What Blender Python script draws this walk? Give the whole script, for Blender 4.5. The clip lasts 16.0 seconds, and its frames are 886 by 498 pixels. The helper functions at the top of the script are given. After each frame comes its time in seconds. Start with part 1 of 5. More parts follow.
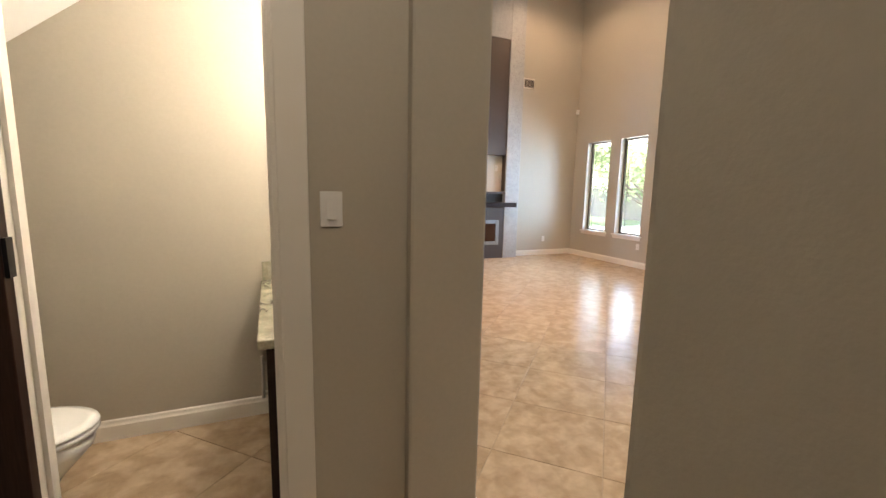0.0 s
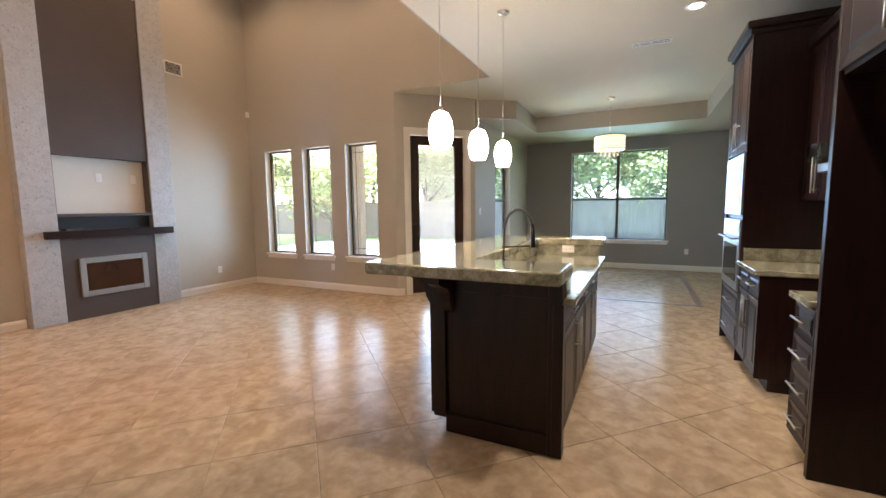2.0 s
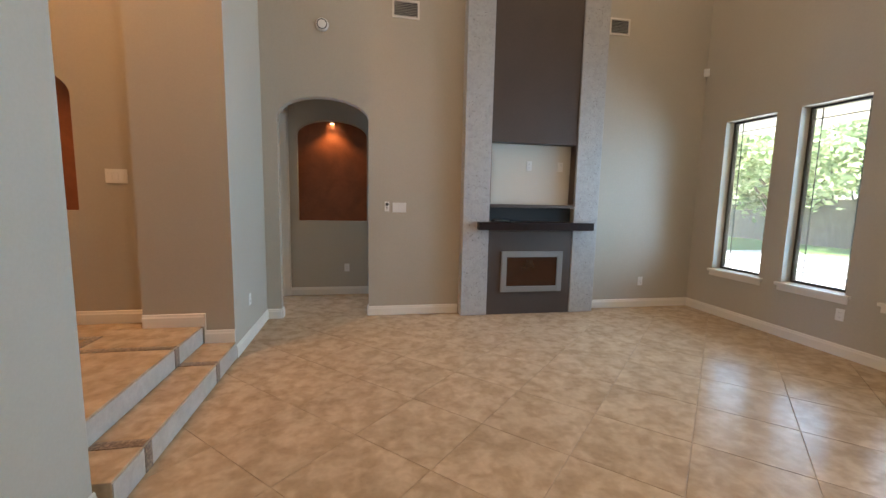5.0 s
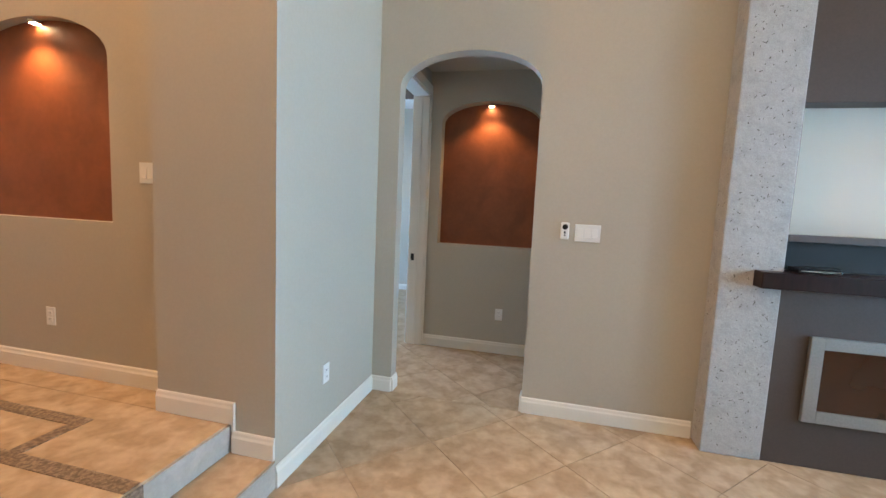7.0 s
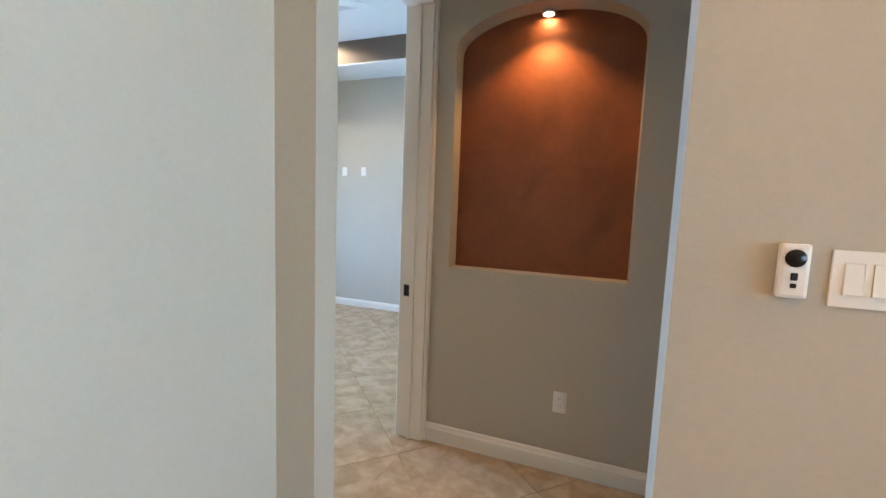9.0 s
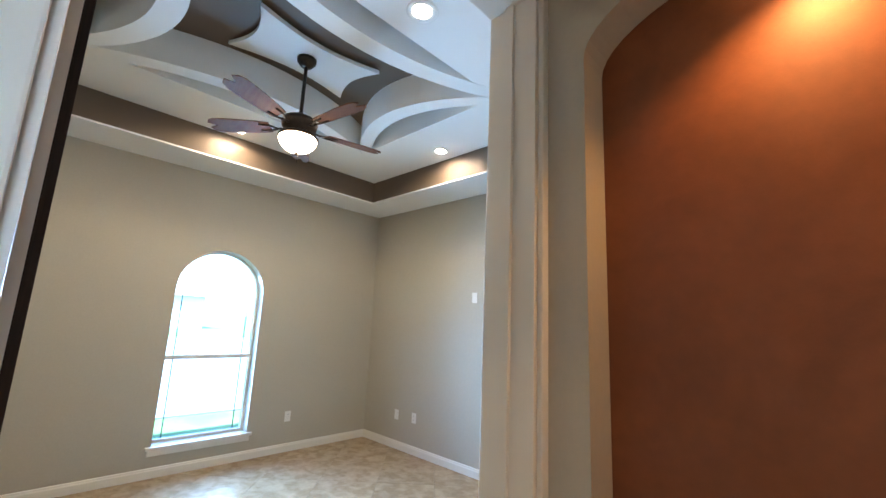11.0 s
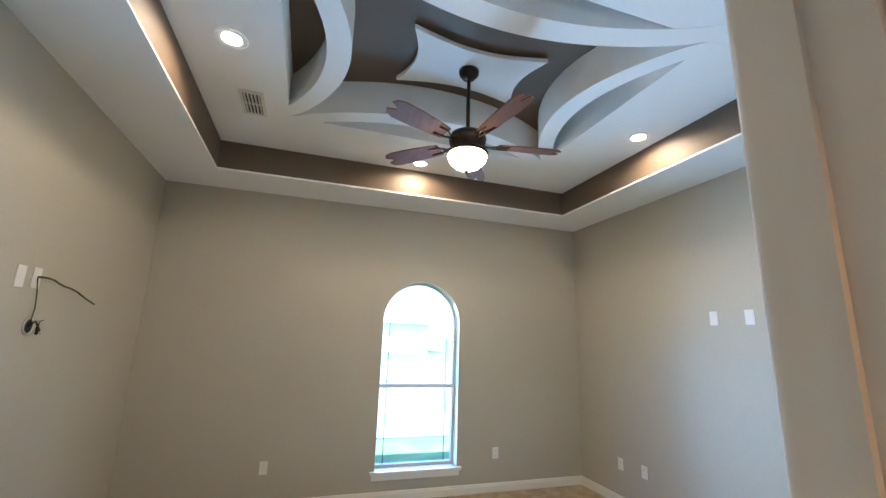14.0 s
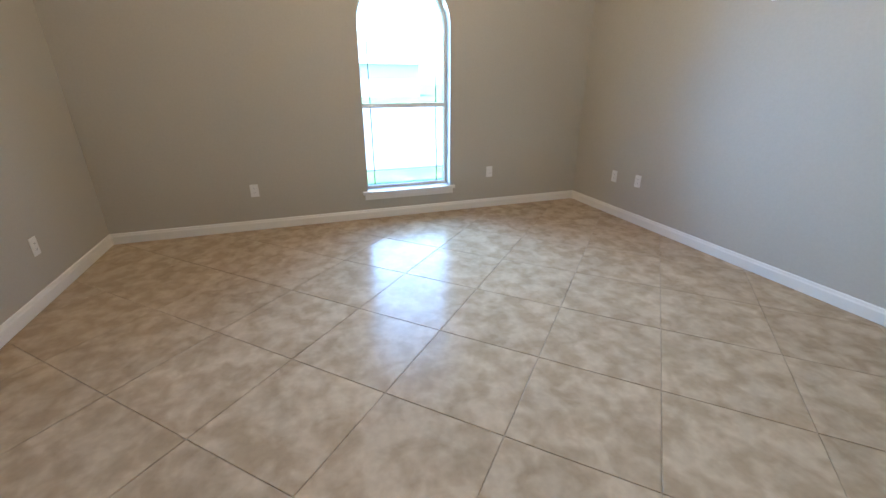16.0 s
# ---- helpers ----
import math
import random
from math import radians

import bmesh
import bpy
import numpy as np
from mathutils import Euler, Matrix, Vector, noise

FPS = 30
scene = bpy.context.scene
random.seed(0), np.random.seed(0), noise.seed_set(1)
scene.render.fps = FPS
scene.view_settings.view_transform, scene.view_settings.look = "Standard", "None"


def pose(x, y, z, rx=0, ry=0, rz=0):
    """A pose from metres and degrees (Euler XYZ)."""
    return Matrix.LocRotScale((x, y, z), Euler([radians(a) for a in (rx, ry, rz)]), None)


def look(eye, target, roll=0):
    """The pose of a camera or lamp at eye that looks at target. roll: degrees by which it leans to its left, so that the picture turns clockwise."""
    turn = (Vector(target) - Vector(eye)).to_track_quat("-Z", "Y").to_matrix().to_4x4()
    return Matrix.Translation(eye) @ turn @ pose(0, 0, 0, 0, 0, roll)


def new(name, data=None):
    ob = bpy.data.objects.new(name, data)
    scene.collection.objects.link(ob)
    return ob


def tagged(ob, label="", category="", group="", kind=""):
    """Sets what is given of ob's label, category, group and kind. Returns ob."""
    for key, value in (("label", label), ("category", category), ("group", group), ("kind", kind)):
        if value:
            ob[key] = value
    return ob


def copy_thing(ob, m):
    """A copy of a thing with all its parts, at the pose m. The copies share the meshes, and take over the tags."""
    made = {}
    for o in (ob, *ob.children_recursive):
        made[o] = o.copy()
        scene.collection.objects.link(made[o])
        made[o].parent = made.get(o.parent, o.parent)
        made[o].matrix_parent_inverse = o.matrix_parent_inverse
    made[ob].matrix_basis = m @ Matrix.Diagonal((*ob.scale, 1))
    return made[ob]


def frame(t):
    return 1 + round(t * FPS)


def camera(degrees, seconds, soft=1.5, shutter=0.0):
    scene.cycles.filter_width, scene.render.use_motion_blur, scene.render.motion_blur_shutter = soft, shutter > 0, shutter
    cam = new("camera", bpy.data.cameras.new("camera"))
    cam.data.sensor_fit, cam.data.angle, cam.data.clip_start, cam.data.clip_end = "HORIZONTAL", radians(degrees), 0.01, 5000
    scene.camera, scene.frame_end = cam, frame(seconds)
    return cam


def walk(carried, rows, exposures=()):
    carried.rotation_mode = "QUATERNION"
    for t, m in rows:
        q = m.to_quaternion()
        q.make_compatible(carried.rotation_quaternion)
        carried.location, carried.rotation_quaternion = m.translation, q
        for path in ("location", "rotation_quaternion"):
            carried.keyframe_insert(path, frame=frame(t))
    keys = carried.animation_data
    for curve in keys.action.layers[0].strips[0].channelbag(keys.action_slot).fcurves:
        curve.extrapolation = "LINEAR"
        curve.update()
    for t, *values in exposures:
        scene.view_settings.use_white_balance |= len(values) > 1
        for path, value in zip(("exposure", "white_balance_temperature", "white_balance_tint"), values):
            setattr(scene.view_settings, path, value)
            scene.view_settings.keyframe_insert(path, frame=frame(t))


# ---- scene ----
cam = camera(94.4, 16.0)
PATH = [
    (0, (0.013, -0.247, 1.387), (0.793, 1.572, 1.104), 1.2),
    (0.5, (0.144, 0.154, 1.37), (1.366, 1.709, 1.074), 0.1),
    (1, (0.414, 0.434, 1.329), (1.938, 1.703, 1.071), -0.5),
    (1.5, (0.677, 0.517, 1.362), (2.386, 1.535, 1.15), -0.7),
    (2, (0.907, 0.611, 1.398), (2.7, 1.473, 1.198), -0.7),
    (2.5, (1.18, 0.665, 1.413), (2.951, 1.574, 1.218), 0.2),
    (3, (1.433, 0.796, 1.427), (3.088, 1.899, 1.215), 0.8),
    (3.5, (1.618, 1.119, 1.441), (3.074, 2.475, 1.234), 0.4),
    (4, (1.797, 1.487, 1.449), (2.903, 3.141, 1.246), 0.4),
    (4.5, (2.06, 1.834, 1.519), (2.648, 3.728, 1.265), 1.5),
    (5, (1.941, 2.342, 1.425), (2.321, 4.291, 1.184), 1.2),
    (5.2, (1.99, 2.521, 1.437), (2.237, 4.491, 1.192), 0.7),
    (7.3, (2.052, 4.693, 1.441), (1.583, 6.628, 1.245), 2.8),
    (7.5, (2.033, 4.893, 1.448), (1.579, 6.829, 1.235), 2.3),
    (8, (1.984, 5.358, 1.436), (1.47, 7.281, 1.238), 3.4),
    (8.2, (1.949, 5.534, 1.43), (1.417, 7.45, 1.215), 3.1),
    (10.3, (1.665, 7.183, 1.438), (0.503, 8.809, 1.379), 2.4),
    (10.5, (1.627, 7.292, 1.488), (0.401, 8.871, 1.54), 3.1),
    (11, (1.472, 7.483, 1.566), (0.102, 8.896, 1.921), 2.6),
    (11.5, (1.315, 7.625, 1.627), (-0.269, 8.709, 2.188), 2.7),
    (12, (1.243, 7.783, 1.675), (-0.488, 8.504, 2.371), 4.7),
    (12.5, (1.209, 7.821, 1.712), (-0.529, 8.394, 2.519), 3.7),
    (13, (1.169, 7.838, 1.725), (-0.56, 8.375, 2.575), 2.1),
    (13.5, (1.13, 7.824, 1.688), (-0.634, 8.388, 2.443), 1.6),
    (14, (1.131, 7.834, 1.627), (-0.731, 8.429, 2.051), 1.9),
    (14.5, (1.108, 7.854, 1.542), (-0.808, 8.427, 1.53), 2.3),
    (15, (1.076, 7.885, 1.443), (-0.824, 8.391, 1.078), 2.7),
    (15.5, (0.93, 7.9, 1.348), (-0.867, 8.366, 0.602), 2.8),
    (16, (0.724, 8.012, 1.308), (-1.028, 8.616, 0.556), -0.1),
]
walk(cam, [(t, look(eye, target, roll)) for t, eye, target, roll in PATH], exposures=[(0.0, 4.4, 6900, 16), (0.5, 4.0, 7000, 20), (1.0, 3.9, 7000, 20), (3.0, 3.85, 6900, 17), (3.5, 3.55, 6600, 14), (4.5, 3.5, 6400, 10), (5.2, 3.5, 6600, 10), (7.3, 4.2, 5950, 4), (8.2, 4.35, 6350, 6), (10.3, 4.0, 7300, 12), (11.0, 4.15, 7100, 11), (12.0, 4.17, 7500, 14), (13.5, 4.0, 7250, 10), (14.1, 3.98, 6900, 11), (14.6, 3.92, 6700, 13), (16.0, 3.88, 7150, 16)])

# strength of the lamps, in watts
LIVING_W, KITCHEN_W, ENTRY_W, HALL_W, BED_W, PENDANT_W, BATH_W, FAN_W, DAY_W = 4.9, 10.0, 17.0, 2.0, 1.7, 0.35, 2.0, 0.42, 2.3

# ---- world, sun and exposure ----
world = bpy.data.worlds.new("sky")
scene.world = world
world.use_nodes = True
wn = world.node_tree.nodes
sky = wn.new("ShaderNodeTexSky")
sky.sky_type = "NISHITA"
sky.sun_disc = False
sky.sun_elevation = radians(60.3)
sky.sun_rotation = radians(145.0)
wn["Background"].inputs["Strength"].default_value = 0.15
world.node_tree.links.new(sky.outputs[0], wn["Background"].inputs["Color"])

sun_data = bpy.data.lights.new("sun", "SUN")
sun_data.energy = 5.0
sun_data.angle = radians(0.55)
sun_data.color = (1.0, 0.95, 0.88)
sun = new("sun", sun_data)
sun.matrix_world = look((0, 0, 30), (-9.8, 14.0, 0))

# ---- small building helpers ----


def box_into(bm, x0, x1, y0, y1, z0, z1):
    """Adds an axis-aligned box to a bmesh."""
    xs, ys, zs = sorted((x0, x1)), sorted((y0, y1)), sorted((z0, z1))
    v = [bm.verts.new((x, y, z)) for z in zs for y in ys for x in xs]
    for f in ((0, 2, 3, 1), (4, 5, 7, 6), (0, 1, 5, 4), (2, 6, 7, 3), (0, 4, 6, 2), (1, 3, 7, 5)):
        bm.faces.new([v[i] for i in f])
    return v


def boxes(*bs, bevel=0.0, segments=2):
    bm = bmesh.new()
    for b in bs:
        box_into(bm, *b)
    if bevel:
        bmesh.ops.bevel(bm, geom=bm.edges[:], offset=bevel, segments=segments, affect="EDGES", profile=0.6)
    return bm


def prism(points, z0, z1, bevel=0.0):
    """A flat outline of (x, y) drawn up from z0 to z1."""
    bm = bmesh.new()
    low = [bm.verts.new((x, y, z0)) for x, y in points]
    high = [bm.verts.new((x, y, z1)) for x, y in points]
    bm.faces.new(low[::-1])
    bm.faces.new(high)
    for i in range(len(points)):
        j = (i + 1) % len(points)
        bm.faces.new((low[i], low[j], high[j], high[i]))
    bmesh.ops.recalc_face_normals(bm, faces=bm.faces[:])
    if bevel:
        bmesh.ops.bevel(bm, geom=bm.edges[:], offset=bevel, segments=2, affect="EDGES")
    return bm


def lathe(profile, centre=(0, 0, 0), steps=24):
    """Turns (radius, height) pairs round the upright axis."""
    bm = bmesh.new()
    rings = []
    for r, z in profile:
        if r < 1e-5:
            rings.append([bm.verts.new((centre[0], centre[1], centre[2] + z))])
        else:
            rings.append([bm.verts.new((centre[0] + r * math.cos(a), centre[1] + r * math.sin(a), centre[2] + z))
                          for a in (2 * math.pi * k / steps for k in range(steps))])
    for a, b in zip(rings, rings[1:]):
        for k in range(steps):
            n = (k + 1) % steps
            if len(a) == 1 and len(b) == 1:
                continue
            if len(a) == 1:
                bm.faces.new((a[0], b[k], b[n]))
            elif len(b) == 1:
                bm.faces.new((a[k], a[n], b[0]))
            else:
                bm.faces.new((a[k], a[n], b[n], b[k]))
    bmesh.ops.recalc_face_normals(bm, faces=bm.faces[:])
    for f in bm.faces:
        f.smooth = True
    return bm


def tube(points, radius, sides=8, ends=True):
    """A round bar along a line of points."""
    bm = bmesh.new()
    pts = [Vector(p) for p in points]
    rings = []
    for i, p in enumerate(pts):
        d = (pts[min(i + 1, len(pts) - 1)] - pts[max(i - 1, 0)]).normalized()
        side = d.cross(Vector((0, 0, 1)))
        if side.length < 1e-3:
            side = d.cross(Vector((1, 0, 0)))
        side.normalize()
        up = side.cross(d).normalized()
        r = radius[i] if isinstance(radius, (list, tuple)) else radius
        rings.append([bm.verts.new(p + r * (math.cos(a) * side + math.sin(a) * up))
                      for a in (2 * math.pi * k / sides for k in range(sides))])
    for a, b in zip(rings, rings[1:]):
        for k in range(sides):
            n = (k + 1) % sides
            bm.faces.new((a[k], a[n], b[n], b[k]))
    if ends:
        bm.faces.new(rings[0][::-1])
        bm.faces.new(rings[-1])
    bmesh.ops.recalc_face_normals(bm, faces=bm.faces[:])
    for f in bm.faces:
        f.smooth = len(f.verts) == 4
    return bm


def merged(*bms):
    out = bmesh.new()
    for b in bms:
        me = bpy.data.meshes.new("tmp")
        b.to_mesh(me)
        b.free()
        out.from_mesh(me)
        bpy.data.meshes.remove(me)
    return out


def shift(bm, m):
    bmesh.ops.transform(bm, matrix=m, verts=bm.verts[:])
    return bm


def base_of(ob):
    while ob.parent:
        ob = ob.parent
    return ob.matrix_basis


def mesh_of(name, bm, material):
    me = bpy.data.meshes.new(name)
    bm.to_mesh(me)
    bm.free()
    me.materials.append(material)
    return me


def part(name, bm, material, parent, label="", local=False):
    """One mesh under a thing or a part. The bmesh is in world metres unless local is set."""
    if not local:
        shift(bm, base_of(parent).inverted())
    ob = new(name, mesh_of(name, bm, material))
    ob.parent = parent
    return tagged(ob, label)


def thing(name, m, label, category, group="", kind=""):
    """An empty at a thing's base."""
    ob = new(name)
    ob.empty_display_size = 0.05
    ob.matrix_basis = m
    return tagged(ob, label, category, group, kind)


def solo(name, bm, material, label, category, group="", kind=""):
    """A thing that is one mesh, in world metres."""
    ob = new(name, mesh_of(name, bm, material))
    return tagged(ob, label, category, group, kind)


def wall_bm(p0, p1, thick, z0, z1, openings=()):
    """A wall along p0 to p1; it grows by thick to the left of that way. Openings: u0, u1, bottom, spring, rise of the arch."""
    d = Vector((p1[0] - p0[0], p1[1] - p0[1]))
    length = d.length
    d.normalize()
    n = Vector((-d.y, d.x))
    bm = bmesh.new()

    def slab(outline):
        a = [bm.verts.new((p0[0] + d.x * u, p0[1] + d.y * u, z)) for u, z in outline]
        b = [bm.verts.new((p0[0] + d.x * u + n.x * thick, p0[1] + d.y * u + n.y * thick, z)) for u, z in outline]
        faces = [bm.faces.new(a), bm.faces.new(b[::-1])]
        for i in range(len(outline)):
            j = (i + 1) % len(outline)
            faces.append(bm.faces.new((a[j], a[i], b[i], b[j])))

    at = 0.0
    for u0, u1, low, spring, rise in sorted(openings):
        if u0 > at:
            slab([(at, z0), (u0, z0), (u0, z1), (at, z1)])
        if low > z0:
            slab([(u0, z0), (u1, z0), (u1, low), (u0, low)])
        if rise > 0:
            half = (u1 - u0) / 2
            arc = [(u0 + half - half * math.cos(k * math.pi / 24), spring + rise * math.sin(k * math.pi / 24)) for k in range(25)]
            for a, b in zip(arc, arc[1:]):
                slab([a, b, (b[0], z1), (a[0], z1)])
        else:
            slab([(u0, spring), (u1, spring), (u1, z1), (u0, z1)])
        at = u1
    if at < length:
        slab([(at, z0), (length, z0), (length, z1), (at, z1)])
    bmesh.ops.remove_doubles(bm, verts=bm.verts[:], dist=1e-5)
    bmesh.ops.recalc_face_normals(bm, faces=bm.faces[:])
    return bm


def structure(name, bm, material, label, category):
    return solo(name, bm, material, label, category, kind="structure")


# ---- materials ----


def material(name, colour, rough=0.6, metal=0.0, vary=0.0, scale=4.0, grain=0.0, grain_scale=200.0, bump=0.0, bump_scale=150.0,
             second=None, mix_low=0.4, mix_high=0.65, random=0.0, coat=0.0, rough_vary=0.0, spec=0.5, stretch=None, detail=6.0, warp=0.6):
    """A plain surface with colour variation at two scales, relief and uneven gloss."""
    m = bpy.data.materials.new(name)
    m.use_nodes = True
    nodes, link = m.node_tree.nodes, m.node_tree.links.new
    bsdf = nodes["Principled BSDF"]
    bsdf.inputs["Roughness"].default_value = rough
    bsdf.inputs["Metallic"].default_value = metal
    bsdf.inputs["Coat Weight"].default_value = coat
    bsdf.inputs["Coat Roughness"].default_value = 0.08
    bsdf.inputs["Specular IOR Level"].default_value = spec
    where = nodes.new("ShaderNodeTexCoord").outputs["Object"]
    if random:
        info = nodes.new("ShaderNodeObjectInfo")
        add = nodes.new("ShaderNodeVectorMath")
        add.operation = "MULTIPLY_ADD"
        link(info.outputs["Random"], add.inputs[0])
        add.inputs[1].default_value = (37.0, 53.0, 11.0)
        link(where, add.inputs[2])
        where = add.outputs[0]
    if stretch:
        mapping = nodes.new("ShaderNodeMapping")
        mapping.inputs["Scale"].default_value = stretch
        link(where, mapping.inputs["Vector"])
        where = mapping.outputs[0]

    def noise_node(size, detail=5.0, warp=0.0):
        n = nodes.new("ShaderNodeTexNoise")
        n.inputs["Scale"].default_value = size
        n.inputs["Detail"].default_value = detail
        n.inputs["Distortion"].default_value = warp
        link(where, n.inputs["Vector"])
        return n.outputs["Fac"]

    colour = (*colour, 1.0)
    out = None
    if second:
        ramp = nodes.new("ShaderNodeValToRGB")
        ramp.color_ramp.elements[0].position, ramp.color_ramp.elements[1].position = mix_low, mix_high
        ramp.color_ramp.elements[0].color, ramp.color_ramp.elements[1].color = colour, (*second, 1.0)
        link(noise_node(scale, detail, warp), ramp.inputs["Fac"])
        out = ramp.outputs["Color"]
    for amount, size in ((vary, scale * 0.37), (grain, grain_scale)):
        if not amount:
            continue
        hsv = nodes.new("ShaderNodeHueSaturation")
        rng = nodes.new("ShaderNodeMapRange")
        rng.inputs["From Min"].default_value, rng.inputs["From Max"].default_value = 0.3, 0.7
        rng.inputs["To Min"].default_value, rng.inputs["To Max"].default_value = 1 - amount, 1 + amount
        link(noise_node(size), rng.inputs["Value"])
        link(rng.outputs["Result"], hsv.inputs["Value"])
        if out:
            link(out, hsv.inputs["Color"])
        else:
            hsv.inputs["Color"].default_value = colour
        out = hsv.outputs["Color"]
    if out:
        link(out, bsdf.inputs["Base Color"])
    else:
        bsdf.inputs["Base Color"].default_value = colour
    if rough_vary:
        rng = nodes.new("ShaderNodeMapRange")
        rng.inputs["To Min"].default_value, rng.inputs["To Max"].default_value = max(0.02, rough - rough_vary), rough + rough_vary
        link(noise_node(scale * 1.7), rng.inputs["Value"])
        link(rng.outputs["Result"], bsdf.inputs["Roughness"])
    if bump:
        b = nodes.new("ShaderNodeBump")
        b.inputs["Strength"].default_value = bump
        b.inputs["Distance"].default_value = 0.004
        link(noise_node(bump_scale, 3.0), b.inputs["Height"])
        link(b.outputs["Normal"], bsdf.inputs["Normal"])
    return m


def glowing(name, colour, strength):
    m = bpy.data.materials.new(name)
    m.use_nodes = True
    b = m.node_tree.nodes["Principled BSDF"]
    b.inputs["Base Color"].default_value = (*colour, 1)
    b.inputs["Emission Color"].default_value = (*colour, 1)
    b.inputs["Emission Strength"].default_value = strength
    return m


def pane_glass(name, tint=(1, 1, 1), gloss=0.06, haze=0.0, haze_colour=(0.8, 0.8, 0.8)):
    """A thin pane; haze is a scattering share that paints in glare, and the blur of the nook's fly screen."""
    m = bpy.data.materials.new(name)
    m.use_nodes = True
    nodes, link = m.node_tree.nodes, m.node_tree.links.new
    clear, shine, mix = nodes.new("ShaderNodeBsdfTransparent"), nodes.new("ShaderNodeBsdfGlossy"), nodes.new("ShaderNodeMixShader")
    clear.inputs["Color"].default_value = (*tint, 1)
    shine.inputs["Roughness"].default_value = 0.02
    mix.inputs["Fac"].default_value = gloss
    link(clear.outputs[0], mix.inputs[1])
    link(shine.outputs[0], mix.inputs[2])
    out = mix.outputs[0]
    if haze:
        haze_scatter, haze_mix = nodes.new("ShaderNodeBsdfTranslucent"), nodes.new("ShaderNodeMixShader")
        haze_scatter.inputs["Color"].default_value = (*haze_colour, 1)
        haze_mix.inputs["Fac"].default_value = haze
        link(out, haze_mix.inputs[1])
        link(haze_scatter.outputs[0], haze_mix.inputs[2])
        out = haze_mix.outputs[0]
    link(out, nodes["Material Output"].inputs["Surface"])
    return m


PAINT = material("greige_wall_paint", (0.43, 0.39, 0.318), 0.55, vary=0.04, scale=1.6, grain=0.02, grain_scale=60, bump=0.12, bump_scale=180)
# darker and greyer than the colour of the other walls
DARKER_GREY = material("darker_grey_wall", (0.27, 0.258, 0.238), 0.55, vary=0.04, scale=1.6, grain=0.02, grain_scale=60, bump=0.12, bump_scale=180)
WHITE = material("white_ceiling_paint", (0.84, 0.84, 0.82), 0.7, vary=0.02, scale=2, bump=0.1, bump_scale=160)
CREAM_CEILING = material("cream_ceiling_paint", (0.66, 0.62, 0.51), 0.7, vary=0.02, scale=2, bump=0.1, bump_scale=160)
TRIM = material("cream_trim_paint", (0.72, 0.68, 0.61), 0.35, vary=0.03, scale=5, bump=0.03)
BROWN_PAINT = material("brown_ceiling_paint", (0.125, 0.087, 0.06), 0.6, vary=0.05, scale=3, bump=0.1, bump_scale=170)
RUST = material("rust_faux_finish", (0.175, 0.052, 0.019), 0.5, second=(0.23, 0.072, 0.028), scale=3.2, vary=0.12, grain=0.06, grain_scale=30, bump=0.08)
TILE = material("beige_stone_tile", (0.36, 0.262, 0.167), 0.22, spec=0.045, second=(0.458, 0.348, 0.236), scale=8.5, mix_low=0.40, mix_high=0.60, vary=0.07, grain=0.08,
                grain_scale=24, random=1.0, rough_vary=0.06, bump=0.03, bump_scale=9, detail=6.0, warp=0.35)
RISER = material("pale_grey_riser_tile", (0.40, 0.375, 0.33), 0.3, second=(0.47, 0.44, 0.39), scale=9, vary=0.06, grain=0.05, grain_scale=60, random=1.0, bump=0.04, bump_scale=12)
GROUT = material("brown_tile_grout", (0.36, 0.285, 0.205), 0.9, grain=0.2, grain_scale=300)
MOSAIC = material("dark_mosaic_strip", (0.11, 0.075, 0.05), 0.4, second=(0.3, 0.22, 0.15), scale=60, bump=0.2, bump_scale=60)
ESPRESSO = material("espresso_stained_wood", (0.012, 0.0043, 0.0035), 0.33, second=(0.02, 0.0072, 0.0056), scale=5, grain=0.2, grain_scale=40, stretch=(6, 6, 0.6), spec=0.3, coat=0.07, bump=0.03)
GRANITE = material("green_beige_granite", (0.20, 0.19, 0.125), 0.1, second=(0.35, 0.33, 0.245), scale=12, mix_low=0.40, mix_high=0.64, vary=0.2, grain=0.22, grain_scale=85, coat=0.4)
PIER = material("pitted_grey_stone", (0.40, 0.40, 0.395), 0.75, second=(0.35, 0.35, 0.345), scale=22, mix_low=0.45, mix_high=0.68, vary=0.05, grain=0.12, grain_scale=160, bump=1.0, bump_scale=38)
PIT = material("dark_stone_pit", (0.12, 0.11, 0.10), 0.95, grain=0.3)
CHAR = material("charcoal_stone_panel", (0.066, 0.048, 0.04), 0.5, vary=0.1, scale=4, grain=0.08, grain_scale=90, bump=0.12, bump_scale=45)
CREAM = material("cream_niche_paint", (0.6, 0.565, 0.49), 0.55, vary=0.03, scale=2, bump=0.08)
STEEL = material("brushed_steel", (0.55, 0.55, 0.54), 0.28, metal=1.0, grain=0.06, grain_scale=120, stretch=(1, 1, 12))
CHROME = material("polished_chrome", (0.75, 0.75, 0.74), 0.08, metal=1.0)
BLACK = material("black_satin_metal", (0.014, 0.013, 0.013), 0.32, metal=0.5, grain=0.2, grain_scale=60)
GUNMETAL = material("dark_brushed_steel", (0.13, 0.125, 0.12), 0.3, metal=1.0, grain=0.1, grain_scale=80)
CABLE = material("dark_taupe_cable", (0.06, 0.05, 0.042), 0.55, grain=0.1, grain_scale=60)
FIRE_FRAME = material("dull_grey_metal", (0.3, 0.295, 0.285), 0.42, metal=0.6, grain=0.08, grain_scale=90)
BRONZE = material("oil_rubbed_bronze", (0.045, 0.03, 0.022), 0.35, metal=0.8, grain=0.2, grain_scale=50)
